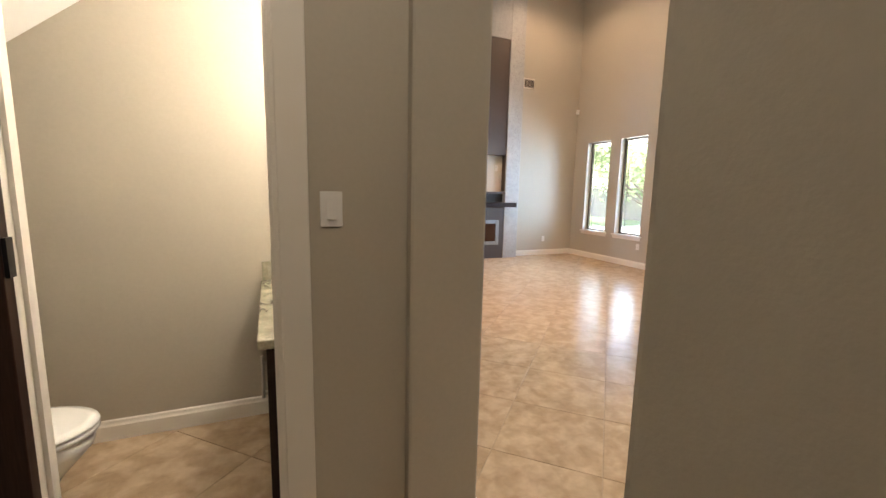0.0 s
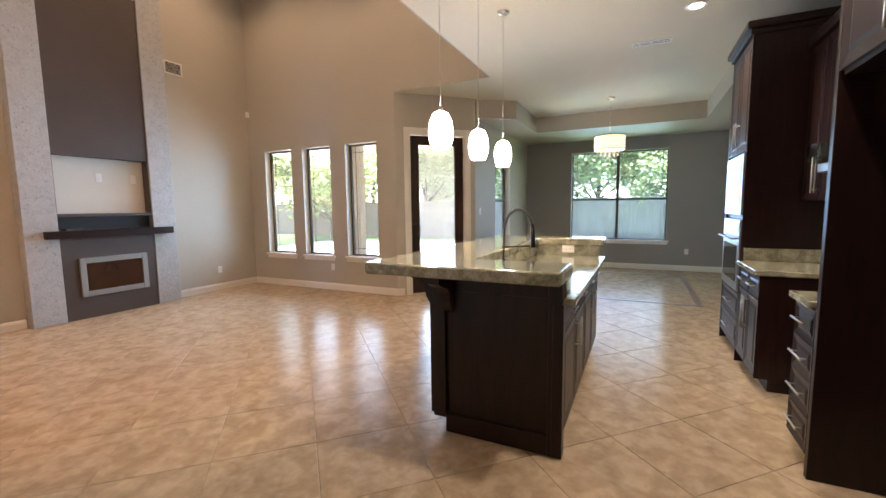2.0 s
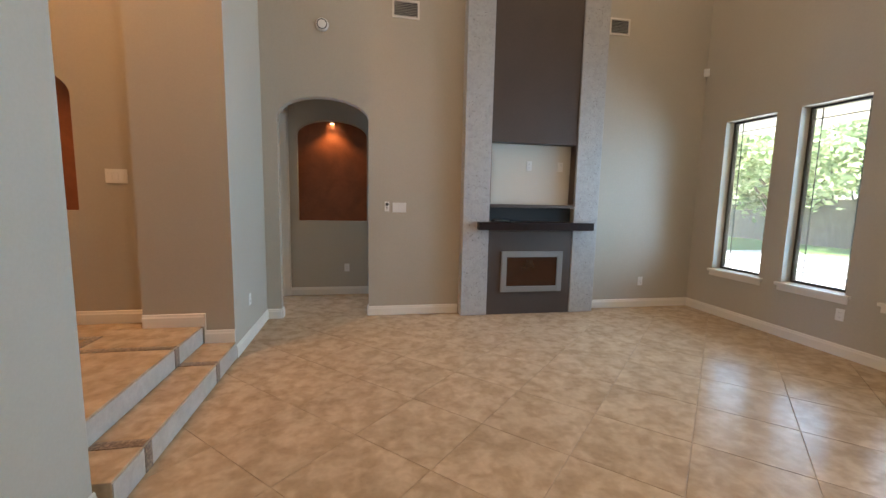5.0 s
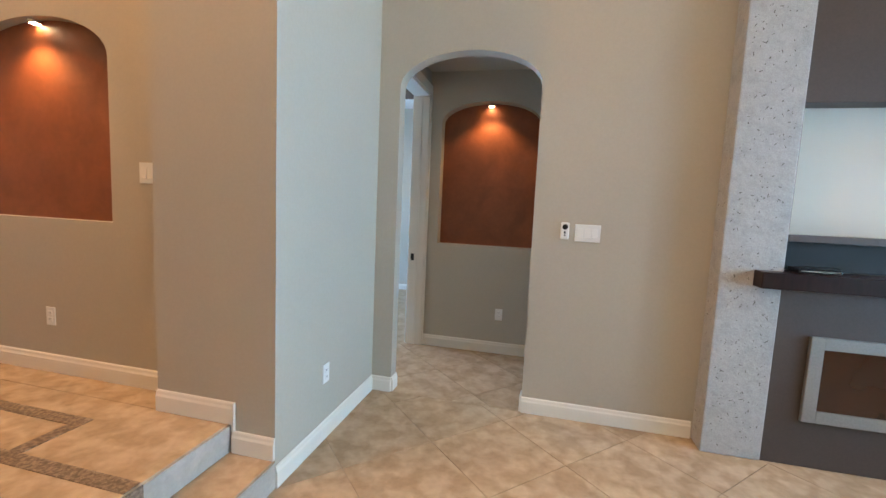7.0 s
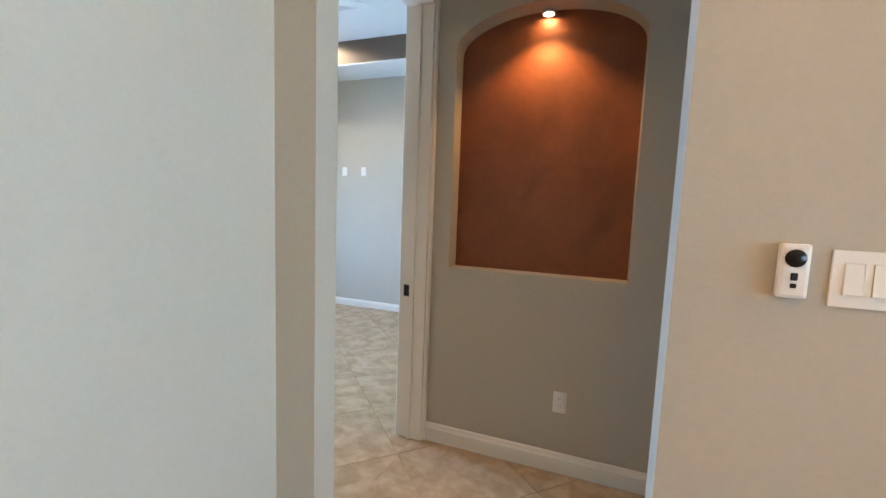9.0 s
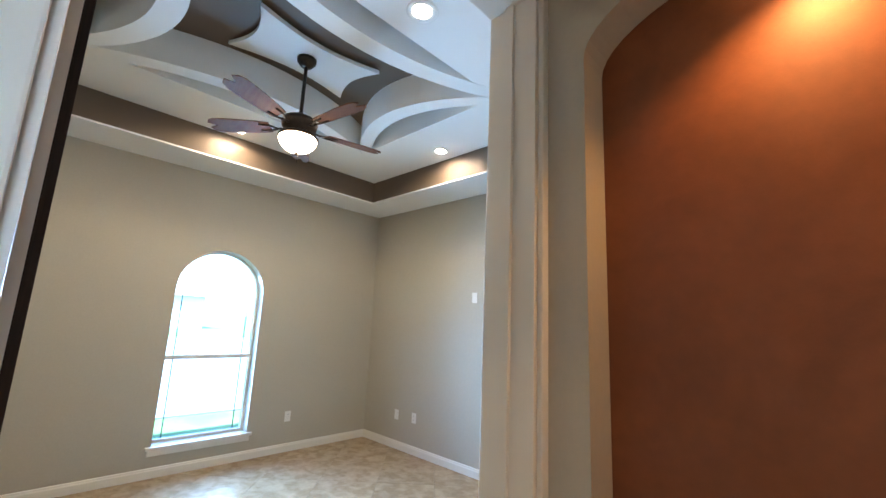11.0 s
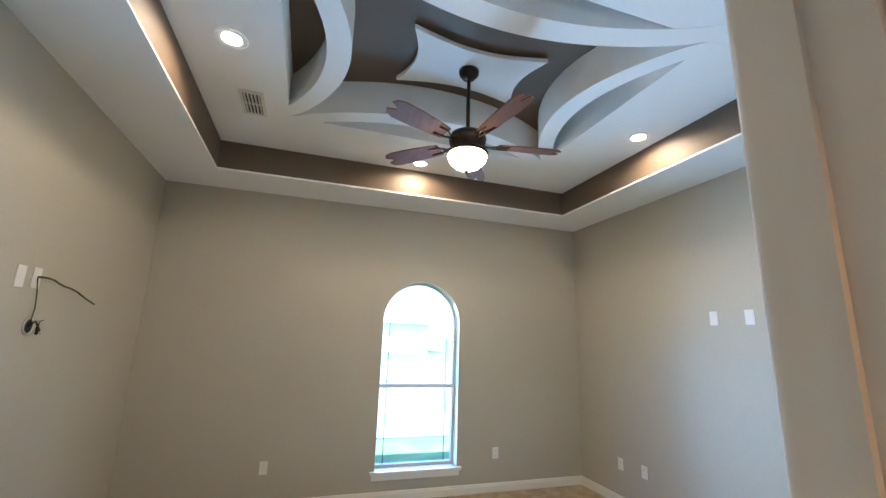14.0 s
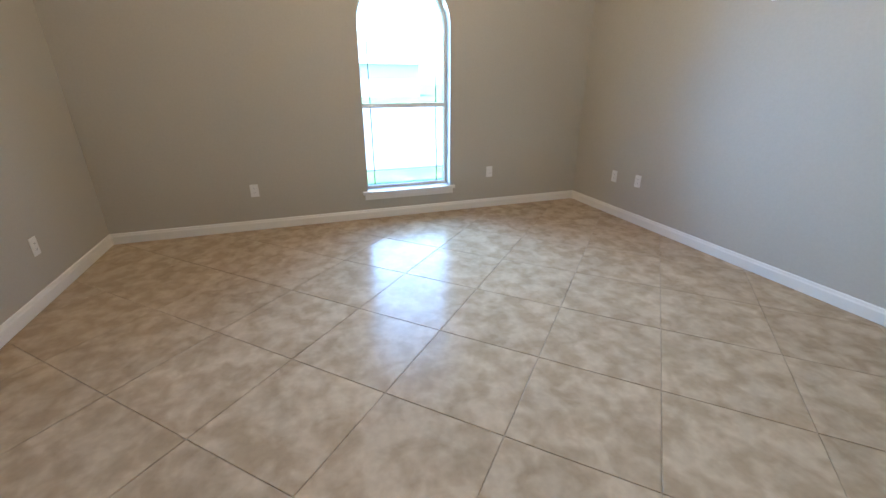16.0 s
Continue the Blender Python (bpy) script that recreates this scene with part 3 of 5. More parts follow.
def window(name, m, w, h, label, arch=0.0, mid=None, post=False, sill=True, depth=0.14, glass=None):
    """A window in a local frame: x along the wall, y to the outside, z up from the opening's bottom; the wall's face is y = 0."""
    top = thing(name, m, label, "window", kind="structure")
    y0, y1, fr = depth - 0.02, depth + 0.03, 0.024

    def rail(*b):
        return boxes(b, bevel=0.004)

    fm = FRAME_DARK if not arch else TRIM
    sides = [(0, fr, y0, y1, 0, h), (w - fr, w, y0, y1, 0, h), (fr, w - fr, y0, y1, 0, fr)]
    if not arch:
        sides.append((fr, w - fr, y0, y1, h - fr, h))
    fb = boxes(*sides)
    if arch:
        half = w / 2
        for k in range(24):
            a0, a1 = math.pi * k / 24, math.pi * (k + 1) / 24
            q = []
            for r in (half, half - fr):
                for a in (a0, a1):
                    q.append((half - r * math.cos(a), h + (arch / half) * r * math.sin(a)))
            v = [fb.verts.new((u, y, z)) for y in (y0, y1) for u, z in q]
            for f in ((0, 1, 3, 2), (4, 6, 7, 5), (0, 4, 5, 1), (2, 3, 7, 6)):
                fb.faces.new([v[i] for i in f])
        bmesh.ops.recalc_face_normals(fb, faces=fb.faces[:])
    part("window_frame", fb, fm, top, local=True)
    if mid:
        part("meeting_rail", rail(fr, w - fr, y0 - 0.004, y1 - 0.01, mid - 0.02, mid + 0.02), fm, top, local=True)
    if post:
        part("mullion", rail(w / 2 - 0.03, w / 2 + 0.03, y0 - 0.006, y1, fr, h - fr), fm, top, local=True)
    # narrow lead lines near the edges of the glass
    gx = 0.10
    bars = [(gx, gx + 0.008, depth + 0.004, depth + 0.012, fr, h), (w - gx - 0.008, w - gx, depth + 0.004, depth + 0.012, fr, h)]
    if not arch:
        bars += [(fr, w - fr, depth + 0.004, depth + 0.012, h - 0.13, h - 0.122), (fr, w - fr, depth + 0.004, depth + 0.012, 0.12, 0.128)]
    for b in bars:
        part("glazing_bar", boxes(b), FRAME_DARK, top, local=True)
    if arch:
        half = w / 2
        bm = bmesh.new()
        v = [bm.verts.new((u, depth, z)) for u, z in [(fr, fr), (w - fr, fr)] + [(half + (half - fr) * math.cos(math.pi * k / 24), h + arch / half * (half - fr) * math.sin(math.pi * k / 24)) for k in range(25)]]
        bm.faces.new(v)
    else:
        bm = bmesh.new()
        bm.faces.new([bm.verts.new((u, depth, z)) for u, z in ((fr, fr), (w - fr, fr), (w - fr, h - fr), (fr, h - fr))])
    g = part("pane", bm, glass or GLASS, top, local=True)
    g.visible_shadow = False
    if sill:
        part("window_sill", boxes((-0.05, w + 0.05, -0.035, depth - 0.02, -0.035, -0.003), bevel=0.006), TRIM, top, local=True)
        part("apron", boxes((-0.03, w + 0.03, -0.015, -0.002, -0.09, -0.036), bevel=0.004), TRIM, top, local=True)
    return top


def window_light(m, x0, x1, z0, z1, y, power, colour=(0.42, 0.69, 1.0), spread=104):
    """An area lamp added inside a pane to stand in for sky light; local frame as for windows."""
    data = bpy.data.lights.new("sky_stand_in", "AREA")
    data.shape, data.size, data.size_y = "RECTANGLE", x1 - x0, z1 - z0
    data.energy, data.color, data.spread = power, colour, radians(spread)
    new("sky_stand_in", data).matrix_world = m @ pose((x0 + x1) / 2, y, (z0 + z1) / 2, -90)


def facing(x, y, z, ax, ay):
    """A local frame at (x, y, z) whose x axis runs along (ax, ay); its y axis is to the left of that."""
    return pose(x, y, z, 0, 0, math.degrees(math.atan2(ay, ax)))


for i, (a, b) in enumerate(WINDOWS):
    window(f"window_{i + 1}", facing(XE, b, 0.60, 0, -1), b - a, 1.86, "tall narrow window with a dark frame and white sill")
window("window_4", facing(8.45, NOOK_N, 0.58, 1, 0), 1.0, 2.0, "nook window with dark frame and white sill", mid=0.95, glass=SCREEN_GLASS)
window("window_5", facing(NOOK_E, 2.08, 0.64, 0, -1), 1.98, 1.96, "wide twin window with dark frame above a white sill", mid=0.90, post=True, glass=SCREEN_GLASS)
window("window_6", facing(BX0, 8.622, 0.288, 0, 1), 0.883, 1.512, "arched bedroom window with a white frame", arch=0.4415, mid=0.81, glass=BLUE_GLASS)

for a, b in WINDOWS:
    window_light(facing(XE, b, 0.60, 0, -1), 0.03, b - a - 0.03, 0.03, 1.83, 0.1, DAY_W)
window_light(facing(8.45, NOOK_N, 0.58, 1, 0), 0.03, 0.97, 0.03, 1.97, 0.1, DAY_W * 0.6)
window_light(facing(NOOK_E, 2.08, 0.64, 0, -1), 0.03, 1.95, 0.03, 1.93, 0.1, DAY_W * 0.65, (0.32, 0.58, 1.0))
window_light(facing(BX0, 8.622, 0.288, 0, 1), 0.03, 0.853, 0.03, 1.7, 0.1, DAY_W * 3.2, (0.25, 0.54, 1.0), 112)
window_light(facing(6.60, 3.92, 0, 1, -1), 0.2, 0.76, 0.36, 2.36, 0.04, DAY_W)


def casing(name, m, w, h, depth, both=True, label="cream painted door casing"):
    """A door lining with casings; local frame as for windows, from the floor."""
    top = thing(name, m, label, "door frame", kind="structure")
    part("jamb", boxes((0, 0.02, -0.004, depth + 0.004, 0.002, h)), TRIM, top, local=True)
    part("jamb", boxes((w - 0.02, w, -0.004, depth + 0.004, 0.002, h)), TRIM, top, local=True)
    part("head_jamb", boxes((0.02, w - 0.02, -0.004, depth + 0.004, h - 0.02, h)), TRIM, top, local=True)
    for side, y0, y1 in ((0, -0.022, -0.005), (1, depth + 0.005, depth + 0.022)):
        if side and not both:
            continue
        for x0, x1, z0, z1 in ((-0.085, 0.008, 0.002, h + 0.085), (w - 0.008, w + 0.085, 0.002, h + 0.085), (0.008, w - 0.008, h - 0.008, h + 0.085)):
            b = boxes((x0, x1, y0, y1, z0, z1), bevel=0.004)
            part("casing", b, TRIM, top, local=True)
    part("door_stop", boxes((0.02, 0.032, depth * 0.45, depth * 0.62, 0.002, h - 0.02), (w - 0.032, w - 0.02, depth * 0.45, depth * 0.62, 0.002, h - 0.02)), TRIM, top, local=True)
    return top


bed_case = casing("door_frame_1", facing(0.90, 7.455, 0, 0, 1), 0.98, 2.56, 0.15)
part("strike_plate", boxes((0.9575, 0.9605, 0.10, 0.135, 0.89, 0.96)), BLACK, bed_case, "black strike plate", local=True)
casing("door_frame_2", facing(-0.63, 1.15, 0, 1, 0), 0.68, 2.44, 0.12)
casing("door_frame_3", facing(6.44 + 0.16, 4.08 - 0.16, 0, 1, -1), 0.955, 2.57, 0.18)

# ---- doors ----


def knob_into(parent, p, n, mat_):
    m = Matrix.Translation(p) @ Vector((0, 0, 1)).rotation_difference(Vector(n)).to_matrix().to_4x4()
    return part("door_knob", shift(lathe([(0, 0), (0.03, 0), (0.03, 0.006), (0.011, 0.01), (0.011, 0.035), (0.026, 0.045), (0.029, 0.058), (0.02, 0.07), (0, 0.073)]), m), mat_, parent, local=True)


# the patio door: a dark frame round one tall pane
pd = thing("door_3", facing(6.60, 3.92, 0, 1, -1), "closed dark stained patio door with a tall glass pane", "door", kind="structure")
part("stile", boxes((0.025, 0.17, 0.05, 0.095, 0.01, 2.54), bevel=0.003), DOOR_DARK, pd, local=True)
part("stile", boxes((0.785, 0.93, 0.05, 0.095, 0.01, 2.54), bevel=0.003), DOOR_DARK, pd, local=True)
part("top_rail", boxes((0.17, 0.785, 0.05, 0.095, 2.40, 2.54), bevel=0.003), DOOR_DARK, pd, local=True)
part("bottom_rail", boxes((0.17, 0.785, 0.05, 0.095, 0.01, 0.33), bevel=0.003), DOOR_DARK, pd, local=True)
gp = part("pane", boxes((0.17, 0.785, 0.07, 0.076, 0.33, 2.40)), DOOR_GLASS, pd, local=True)
gp.visible_shadow = False
knob_into(pd, (0.10, 0.05, 0.98), (0, -1, 0), BRONZE)
part("deadbolt", shift(lathe([(0, 0), (0.028, 0), (0.028, 0.012), (0.018, 0.02), (0, 0.02)]), Matrix.Translation((0.10, 0.05, 1.13)) @ pose(0, 0, 0, 90)), BRONZE, pd, local=True)
for z in (0.3, 1.25, 2.25):
    part("hinge", boxes((0.918, 0.932, 0.042, 0.052, z - 0.05, z + 0.05)), BRONZE, pd, local=True)


def panel_door(bm, x0, x1, z0, z1, y, t, deep=0.008, rim=0.06, out=-1):
    """A door leaf with a sunk, raised-centre panel; the front looks to out along y."""
    yb = y - out * t
    v = box_into(bm, x0, x1, min(y, yb), max(y, yb), z0, z1)
    bm.faces.ensure_lookup_table()
    front = next(f for f in bm.faces if all(w in v for w in f.verts) and all(abs(w.co.y - y) < 1e-6 for w in f.verts))
    rim = min(rim, (x1 - x0) * 0.3, (z1 - z0) * 0.3)
    bmesh.ops.recalc_face_normals(bm, faces=bm.faces[:])
    bmesh.ops.inset_region(bm, faces=[front], thickness=rim, use_even_offset=True)
    bmesh.ops.translate(bm, verts=list(front.verts), vec=(0, -out * deep, 0))
    bmesh.ops.inset_region(bm, faces=[front], thickness=min(0.025, rim * 0.5), use_even_offset=True)
    bmesh.ops.translate(bm, verts=list(front.verts), vec=(0, out * deep * 0.7, 0))
    return bm


# the bedroom door stands fully open, flat against the wall
bd = thing("door_1", facing(0.684, 7.500, 0, 0, -1), "dark stained panelled bedroom door, folded fully open against the wall", "door", kind="structure")
part("leaf", boxes((0.0, 0.86, 0.0, 0.042, 0.012, 2.54)), DOOR_DARK, bd, local=True)
for z0, z1 in ((0.2, 1.05), (1.2, 2.4)):
    part("panel", boxes((0.13, 0.73, -0.009, -0.001, z0, z1), bevel=0.003), DOOR_DARK, bd, local=True)
knob_into(bd, (0.79, 0.0, 0.95), (0, -1, 0), BLACK)
for z in (0.28, 1.27, 2.3):
    part("hinge", boxes((-0.009, 0.0, 0.004, 0.03, z - 0.055, z + 0.055), bevel=0.003), GUNMETAL, bd, "grey butt hinge", local=True)

# the bathroom door is folded fully open against the hall wall
td = thing("door_2", facing(-0.585, 1.07, 0, -1, 0), "dark stained bathroom door, folded open against the hall wall", "door", kind="structure")
part("leaf", boxes((0.0, 0.62, -0.045, -0.003, 0.012, 2.41), bevel=0.003), DOOR_DARK, td, local=True)
for z0, z1 in ((0.2, 1.0), (1.15, 2.28)):
    part("panel", boxes((0.11, 0.51, -0.002, 0.006, z0, z1), bevel=0.003), DOOR_DARK, td, local=True)
knob_into(td, (0.56, -0.003, 0.95), (0, 1, 0), BLACK)
for z in (0.28, 1.2, 2.2):
    part("hinge", boxes((-0.009, 0.0, -0.04, -0.01, z - 0.05, z + 0.05)), BLACK, td, "black butt hinge", local=True)

# ---- lamps ----


def can_light(x, y, z, power, colour=(1.0, 0.9, 0.76), label="lit round recessed ceiling light with a white trim", spread=125, blend=0.6):
    """A recessed light with its lamp just under the lens."""
    top = thing("recessed_light", pose(x, y, z), label, "ceiling light", "recessed lights")
    part("trim_ring", lathe([(0.055, -0.001), (0.06, -0.006), (0.085, -0.008), (0.092, -0.004), (0.092, 0.0), (0.055, 0.0)]), WHITE, top, local=True)
    part("lens", lathe([(0, -0.003), (0.056, -0.003), (0.056, 0.0), (0, 0.0)]), BULB, top, local=True)
    data = bpy.data.lights.new("can_lamp", "SPOT")
    data.energy, data.color, data.spot_size, data.spot_blend, data.shadow_soft_size = power, colour, radians(spread), blend, 0.05
    lamp = new("can_lamp", data)
    lamp.matrix_world = look((x, y, z - 0.03), (x, y, z - 2))
    return top


def point_lamp(name, x, y, z, power, colour, size=0.05):
    data = bpy.data.lights.new(name, "POINT")
    data.energy, data.color, data.shadow_soft_size = power, colour, size
    lamp = new(name, data)
    lamp.matrix_world = pose(x, y, z)
    return lamp


WARM = (1.0, 0.70, 0.46)
for x, y in ((2.2, 3.9), (5.2, 3.9), (2.2, 6.2), (5.2, 6.2)):
    can_light(x, y, HIGH, LIVING_W, WARM, spread=150)
# the second can is unseen, added to brighten the kitchen
for x, y in ((5.38, 0.22), (3.2, 0.22)):
    can_light(x, y, KITCHEN_TOP, KITCHEN_W, (1.0, 0.93, 0.80), spread=112)
# unseen cans added for the entry's orange light
for x, y in ((-0.9, 5.1), (-0.1, 5.1)):
    can_light(x, y, HIGH, ENTRY_W, (1.0, 0.5, 0.2), spread=130)
# unseen can, placed so that the switch wall gets more light
can_light(-0.05, -0.15, KITCHEN_TOP, HALL_W, (1.0, 0.9, 0.74), spread=150)
for x, y in ((-1.317, 7.241), (-2.643, 8.769), (-1.413, 10.356), (-0.126, 8.865)):
    can_light(x, y, TRAY, BED_W, (1.0, 0.86, 0.66), spread=168, blend=0.25)


def puck(x, y, z, power):
    top = thing("niche_light", pose(x, y, z), "small warm puck light at the top of an arched niche", "niche light", "niche lights")
    part("housing", lathe([(0.0, 0.0), (0.036, 0.0), (0.036, -0.014), (0.028, -0.018), (0.028, -0.012), (0, -0.012)]), CHROME, top, local=True)
    part("lens", lathe([(0, -0.013), (0.026, -0.013), (0.026, -0.016), (0.012, -0.02), (0, -0.02)]), PUCK, top, local=True)
    data = bpy.data.lights.new("puck_lamp", "SPOT")
    data.energy, data.color, data.spot_size, data.spot_blend, data.shadow_soft_size = power, (1.0, 0.52, 0.2), radians(118), 0.7, 0.02
    new("puck_lamp", data).matrix_world = look((x, y - 0.118, z - 0.05), (x, y - 0.05, z - 1))


puck(1.505, 8.54, 2.475, 1.35)
puck(-0.96, 6.30, 2.44, 1.8)

# ---- the fireplace ----
FX0, FX1, FX2, FX3, FY = 3.11, 3.44, 4.55, 4.88, 7.13
fp = thing("fireplace", pose(4.0, 7.2, 0), "tall fireplace of pitted grey stone piers and charcoal panels", "fireplace")
rng_pits = random.Random(5)
for x0, x1 in ((FX0, FX1), (FX2, FX3)):
    pier = part("stone_pier", boxes((x0, x1, FY, YN - 0.002, 0.002, HIGH - 0.002), bevel=0.008), PIER, fp, "pale grey stone pier with dark pits")
    pits = bmesh.new()
    for _ in range(700):
        face = rng_pits.random()
        z = rng_pits.uniform(0.05, 4.6)
        w, h = rng_pits.choice(((0.002, 0.002), (0.003, 0.002), (0.003, 0.003), (0.004, 0.003), (0.006, 0.003), (0.009, 0.004), (0.003, 0.006), (0.005, 0.004), (0.014, 0.003)))
        n = rng_pits.randint(5, 7)
        turn = rng_pits.uniform(0, 3.1)
        pts = []
        for k in range(n):
            a = 2 * math.pi * k / n
            r = rng_pits.uniform(0.4, 1.25)
            u, v = w * r * math.cos(a), h * r * math.sin(a)
            pts.append((u * math.cos(turn) - v * math.sin(turn), u * math.sin(turn) + v * math.cos(turn)))
        if face < 0.78:
            cx = rng_pits.uniform(x0 + 0.03, x1 - 0.03)
            vs = [pits.verts.new((cx + u, FY - 0.0008, z + v)) for u, v in pts]
        else:
            xx = x0 - 0.0008 if face < 0.9 else x1 + 0.0008
            cy = rng_pits.uniform(FY + 0.03, YN - 0.03)
            vs = [pits.verts.new((xx, cy + u, z + v)) for u, v in pts]
        pits.faces.new(vs)
    tagged(part("pits", pits, PIT, pier), kind="stuff")
part("upper_panel", boxes((FX1, FX2, FY + 0.02, YN - 0.002, 2.12, 4.35), bevel=0.004), CHAR, fp, "smooth charcoal upper panel")
part("header_panel", boxes((FX1, FX2, FY + 0.01, YN - 0.002, 4.352, HIGH - 0.002)), PIER, fp)
part("niche_back", boxes((FX1, FX2, YN - 0.012, YN - 0.002, 1.38, 2.118)), CREAM, fp, "cream painted television recess")
part("niche_cheek", boxes((FX1 + 0.001, FX1 + 0.014, FY + 0.03, YN - 0.012, 1.39, 2.118)), CHAR, fp)
part("niche_cheek", boxes((FX2 - 0.014, FX2 - 0.001, FY + 0.03, YN - 0.012, 1.39, 2.118)), CHAR, fp)
part("niche_ledge", boxes((FX1 + 0.002, FX2 - 0.002, FY + 0.004, YN - 0.012, 1.34, 1.379), bevel=0.004), CHAR, fp, "charcoal stone ledge")
part("shelf_recess", boxes((FX1 + 0.002, FX2 - 0.002, YN - 0.06, YN - 0.003, 1.17, 1.34)), DARK_SLOT, fp, "dark recess above the mantel")
part("mantel", boxes((3.29, 4.78, FY - 0.10, FY + 0.10, 1.07, 1.165), bevel=0.006), ESPRESSO, fp, "dark wooden mantel shelf")
part("lower_panel", boxes((FX1 + 0.002, FX2 - 0.002, FY + 0.01, YN - 0.004, 0.002, 1.07), bevel=0.003), CHAR, fp, "charcoal stone surround")
frame_p = part("firebox_frame", merged(boxes((3.61, 3.68, FY - 0.018, FY + 0.008, 0.29, 0.80), bevel=0.004), boxes((4.35, 4.42, FY - 0.018, FY + 0.008, 0.29, 0.80), bevel=0.004),
                                       boxes((3.68, 4.35, FY - 0.018, FY + 0.008, 0.73, 0.80), bevel=0.004), boxes((3.68, 4.35, FY - 0.018, FY + 0.008, 0.29, 0.36), bevel=0.004)),
               FIRE_FRAME, fp, "grey metal firebox frame")
part("fire_glass", boxes((3.68, 4.35, FY - 0.002, FY + 0.006, 0.36, 0.73)), FIRE_GLASS, frame_p, "dark amber fire glass")
# a small black media box lies on the mantel
mb = thing("media_box", pose(3.60, 7.12, 1.166), "small black media box lying on the mantel", "media box")
part("case", boxes((3.49, 3.70, 7.09, 7.20, 1.167, 1.195), bevel=0.004), BLACK, mb)
part("front_strip", boxes((3.50, 3.69, 7.086, 7.0895, 1.176, 1.184)), CHROME, mb, "shiny front strip")

# ---- plates on the walls ----


def plate(name, label, category, group, gangs, kind):
    """A wall plate in a local frame: x along the wall, -y out of the wall."""
    w = 0.072 + 0.046 * (gangs - 1)
    top = thing(name, Matrix(), label, category, group)
    part("cover", boxes((-w / 2, w / 2, -0.006, 0.0, -0.058, 0.058), bevel=0.0025), PLASTIC, top, local=True)
    for g in range(gangs):
        cx = (g - (gangs - 1) / 2) * 0.046
        if kind == "rocker":
            bm = boxes((cx - 0.016, cx + 0.016, -0.010, -0.005, -0.033, 0.033), bevel=0.002)
            for v in bm.verts:
                if v.co.y < -0.008:
                    v.co.y += 0.003 * (1 if v.co.z > 0 else -0.6)
            part("rocker", bm, PLASTIC, top, local=True)
        elif kind == "outlet":
            for s in (-1, 1):
                sock = part("socket", boxes((cx - 0.016, cx + 0.016, -0.0085, -0.005, s * 0.02 - 0.014, s * 0.02 + 0.014), bevel=0.002), PLASTIC, top, local=True)
                for dx in (-0.006, 0.006):
                    part("slot", boxes((cx + dx - 0.001, cx + dx + 0.001, -0.0092, -0.0084, s * 0.02 - 0.004, s * 0.02 + 0.006)), DARK_SLOT, sock, local=True)
    return top


outlet = plate("wall_outlet", "white double power outlet low on the wall", "outlet", "wall outlets", 1, "outlet")
places = [(5.68, YN, 0.36, 0), (XE, 5.39, 0.40, -90), (0.84, 6.57, 0.41, 90), (1.70, 8.455, 0.40, 0), (NOOK_E, -0.29, 0.41, -90), (-0.88, 6.26, 0.66, 0),
          (BX0, 7.575, 0.379, 90), (BX0, 9.966, 0.397, 90), (-2.71, BY1, 0.402, 0), (-2.385, BY1, 0.414, 0), (-2.371, BY0, 0.36, 180)]
for k, (x, y, z, turn) in enumerate(places):
    m = pose(x, y, z, 0, 0, turn)
    if k == 0:
        outlet.matrix_basis = m
    else:
        copy_thing(outlet, m)
for x, z in ((3.98, 1.86), (4.40, 1.86)):
    tagged(copy_thing(outlet, pose(x, YN - 0.012, z)), "white power outlet inside the television recess")
tagged(copy_thing(outlet, pose(5.12, 1.25, 0.975, 0, 90, -90)), "white power outlet on the granite island splash")
blank = plate("wall_plate", "white blank cover plate high on the bedroom wall", "cover plate", "cover plates", 1, "none")
for k, (x, y, z, turn) in enumerate(((-1.49, BY1, 1.862, 0), (-1.19, BY1, 1.862, 0), (-1.607, BY0, 1.876, 180), (-1.745, BY0, 1.882, 180))):
    m = pose(x, y, z, 0, 0, turn)
    if k == 0:
        blank.matrix_basis = m
    else:
        copy_thing(blank, m)
sw3 = plate("light_switch", "white three-gang rocker switch plate", "light switch", "light switches", 3, "rocker")
sw3.matrix_basis = pose(2.362, YN, 1.315)
copy_thing(sw3, pose(-0.078, 6.26, 1.56))
sw1 = plate("light_switch", "white single rocker switch on the hall wall", "light switch", "light switches", 1, "rocker")
sw1.matrix_basis = pose(0.207, 1.15, 1.318)
tagged(copy_thing(sw1, pose(7.62, NOOK_N, 1.33)), "white single rocker switch beside the nook window")

det = thing("wall_remote", pose(2.2140, YN, 1.325), "white wall remote with a dark round dial", "remote control")
part("case", boxes((2.1870, 2.2410, YN - 0.022, YN - 0.001, 1.268, 1.382), bevel=0.008), PLASTIC, det)
part("dial", shift(lathe([(0, 0), (0.019, 0), (0.017, 0.004), (0, 0.004)]), Matrix.Translation((2.2140, YN - 0.022, 1.352)) @ pose(0, 0, 0, 90)), BLACK, det)
part("button", boxes((2.2080, 2.2200, YN - 0.025, YN - 0.021, 1.306, 1.322), bevel=0.002), BLACK, det)
part("button", boxes((2.2085, 2.2195, YN - 0.0245, YN - 0.021, 1.29, 1.300), bevel=0.002), BLACK, det)

smoke = thing("smoke_detector", pose(1.50, YN, 3.30), "round white smoke detector high on the wall", "smoke detector")
part("base", shift(lathe([(0, 0), (0.07, 0), (0.07, 0.012), (0.06, 0.03), (0.03, 0.04), (0, 0.04)]), Matrix.Translation((1.50, YN, 3.30)) @ pose(0, 0, 0, 90)), PLASTIC, smoke)
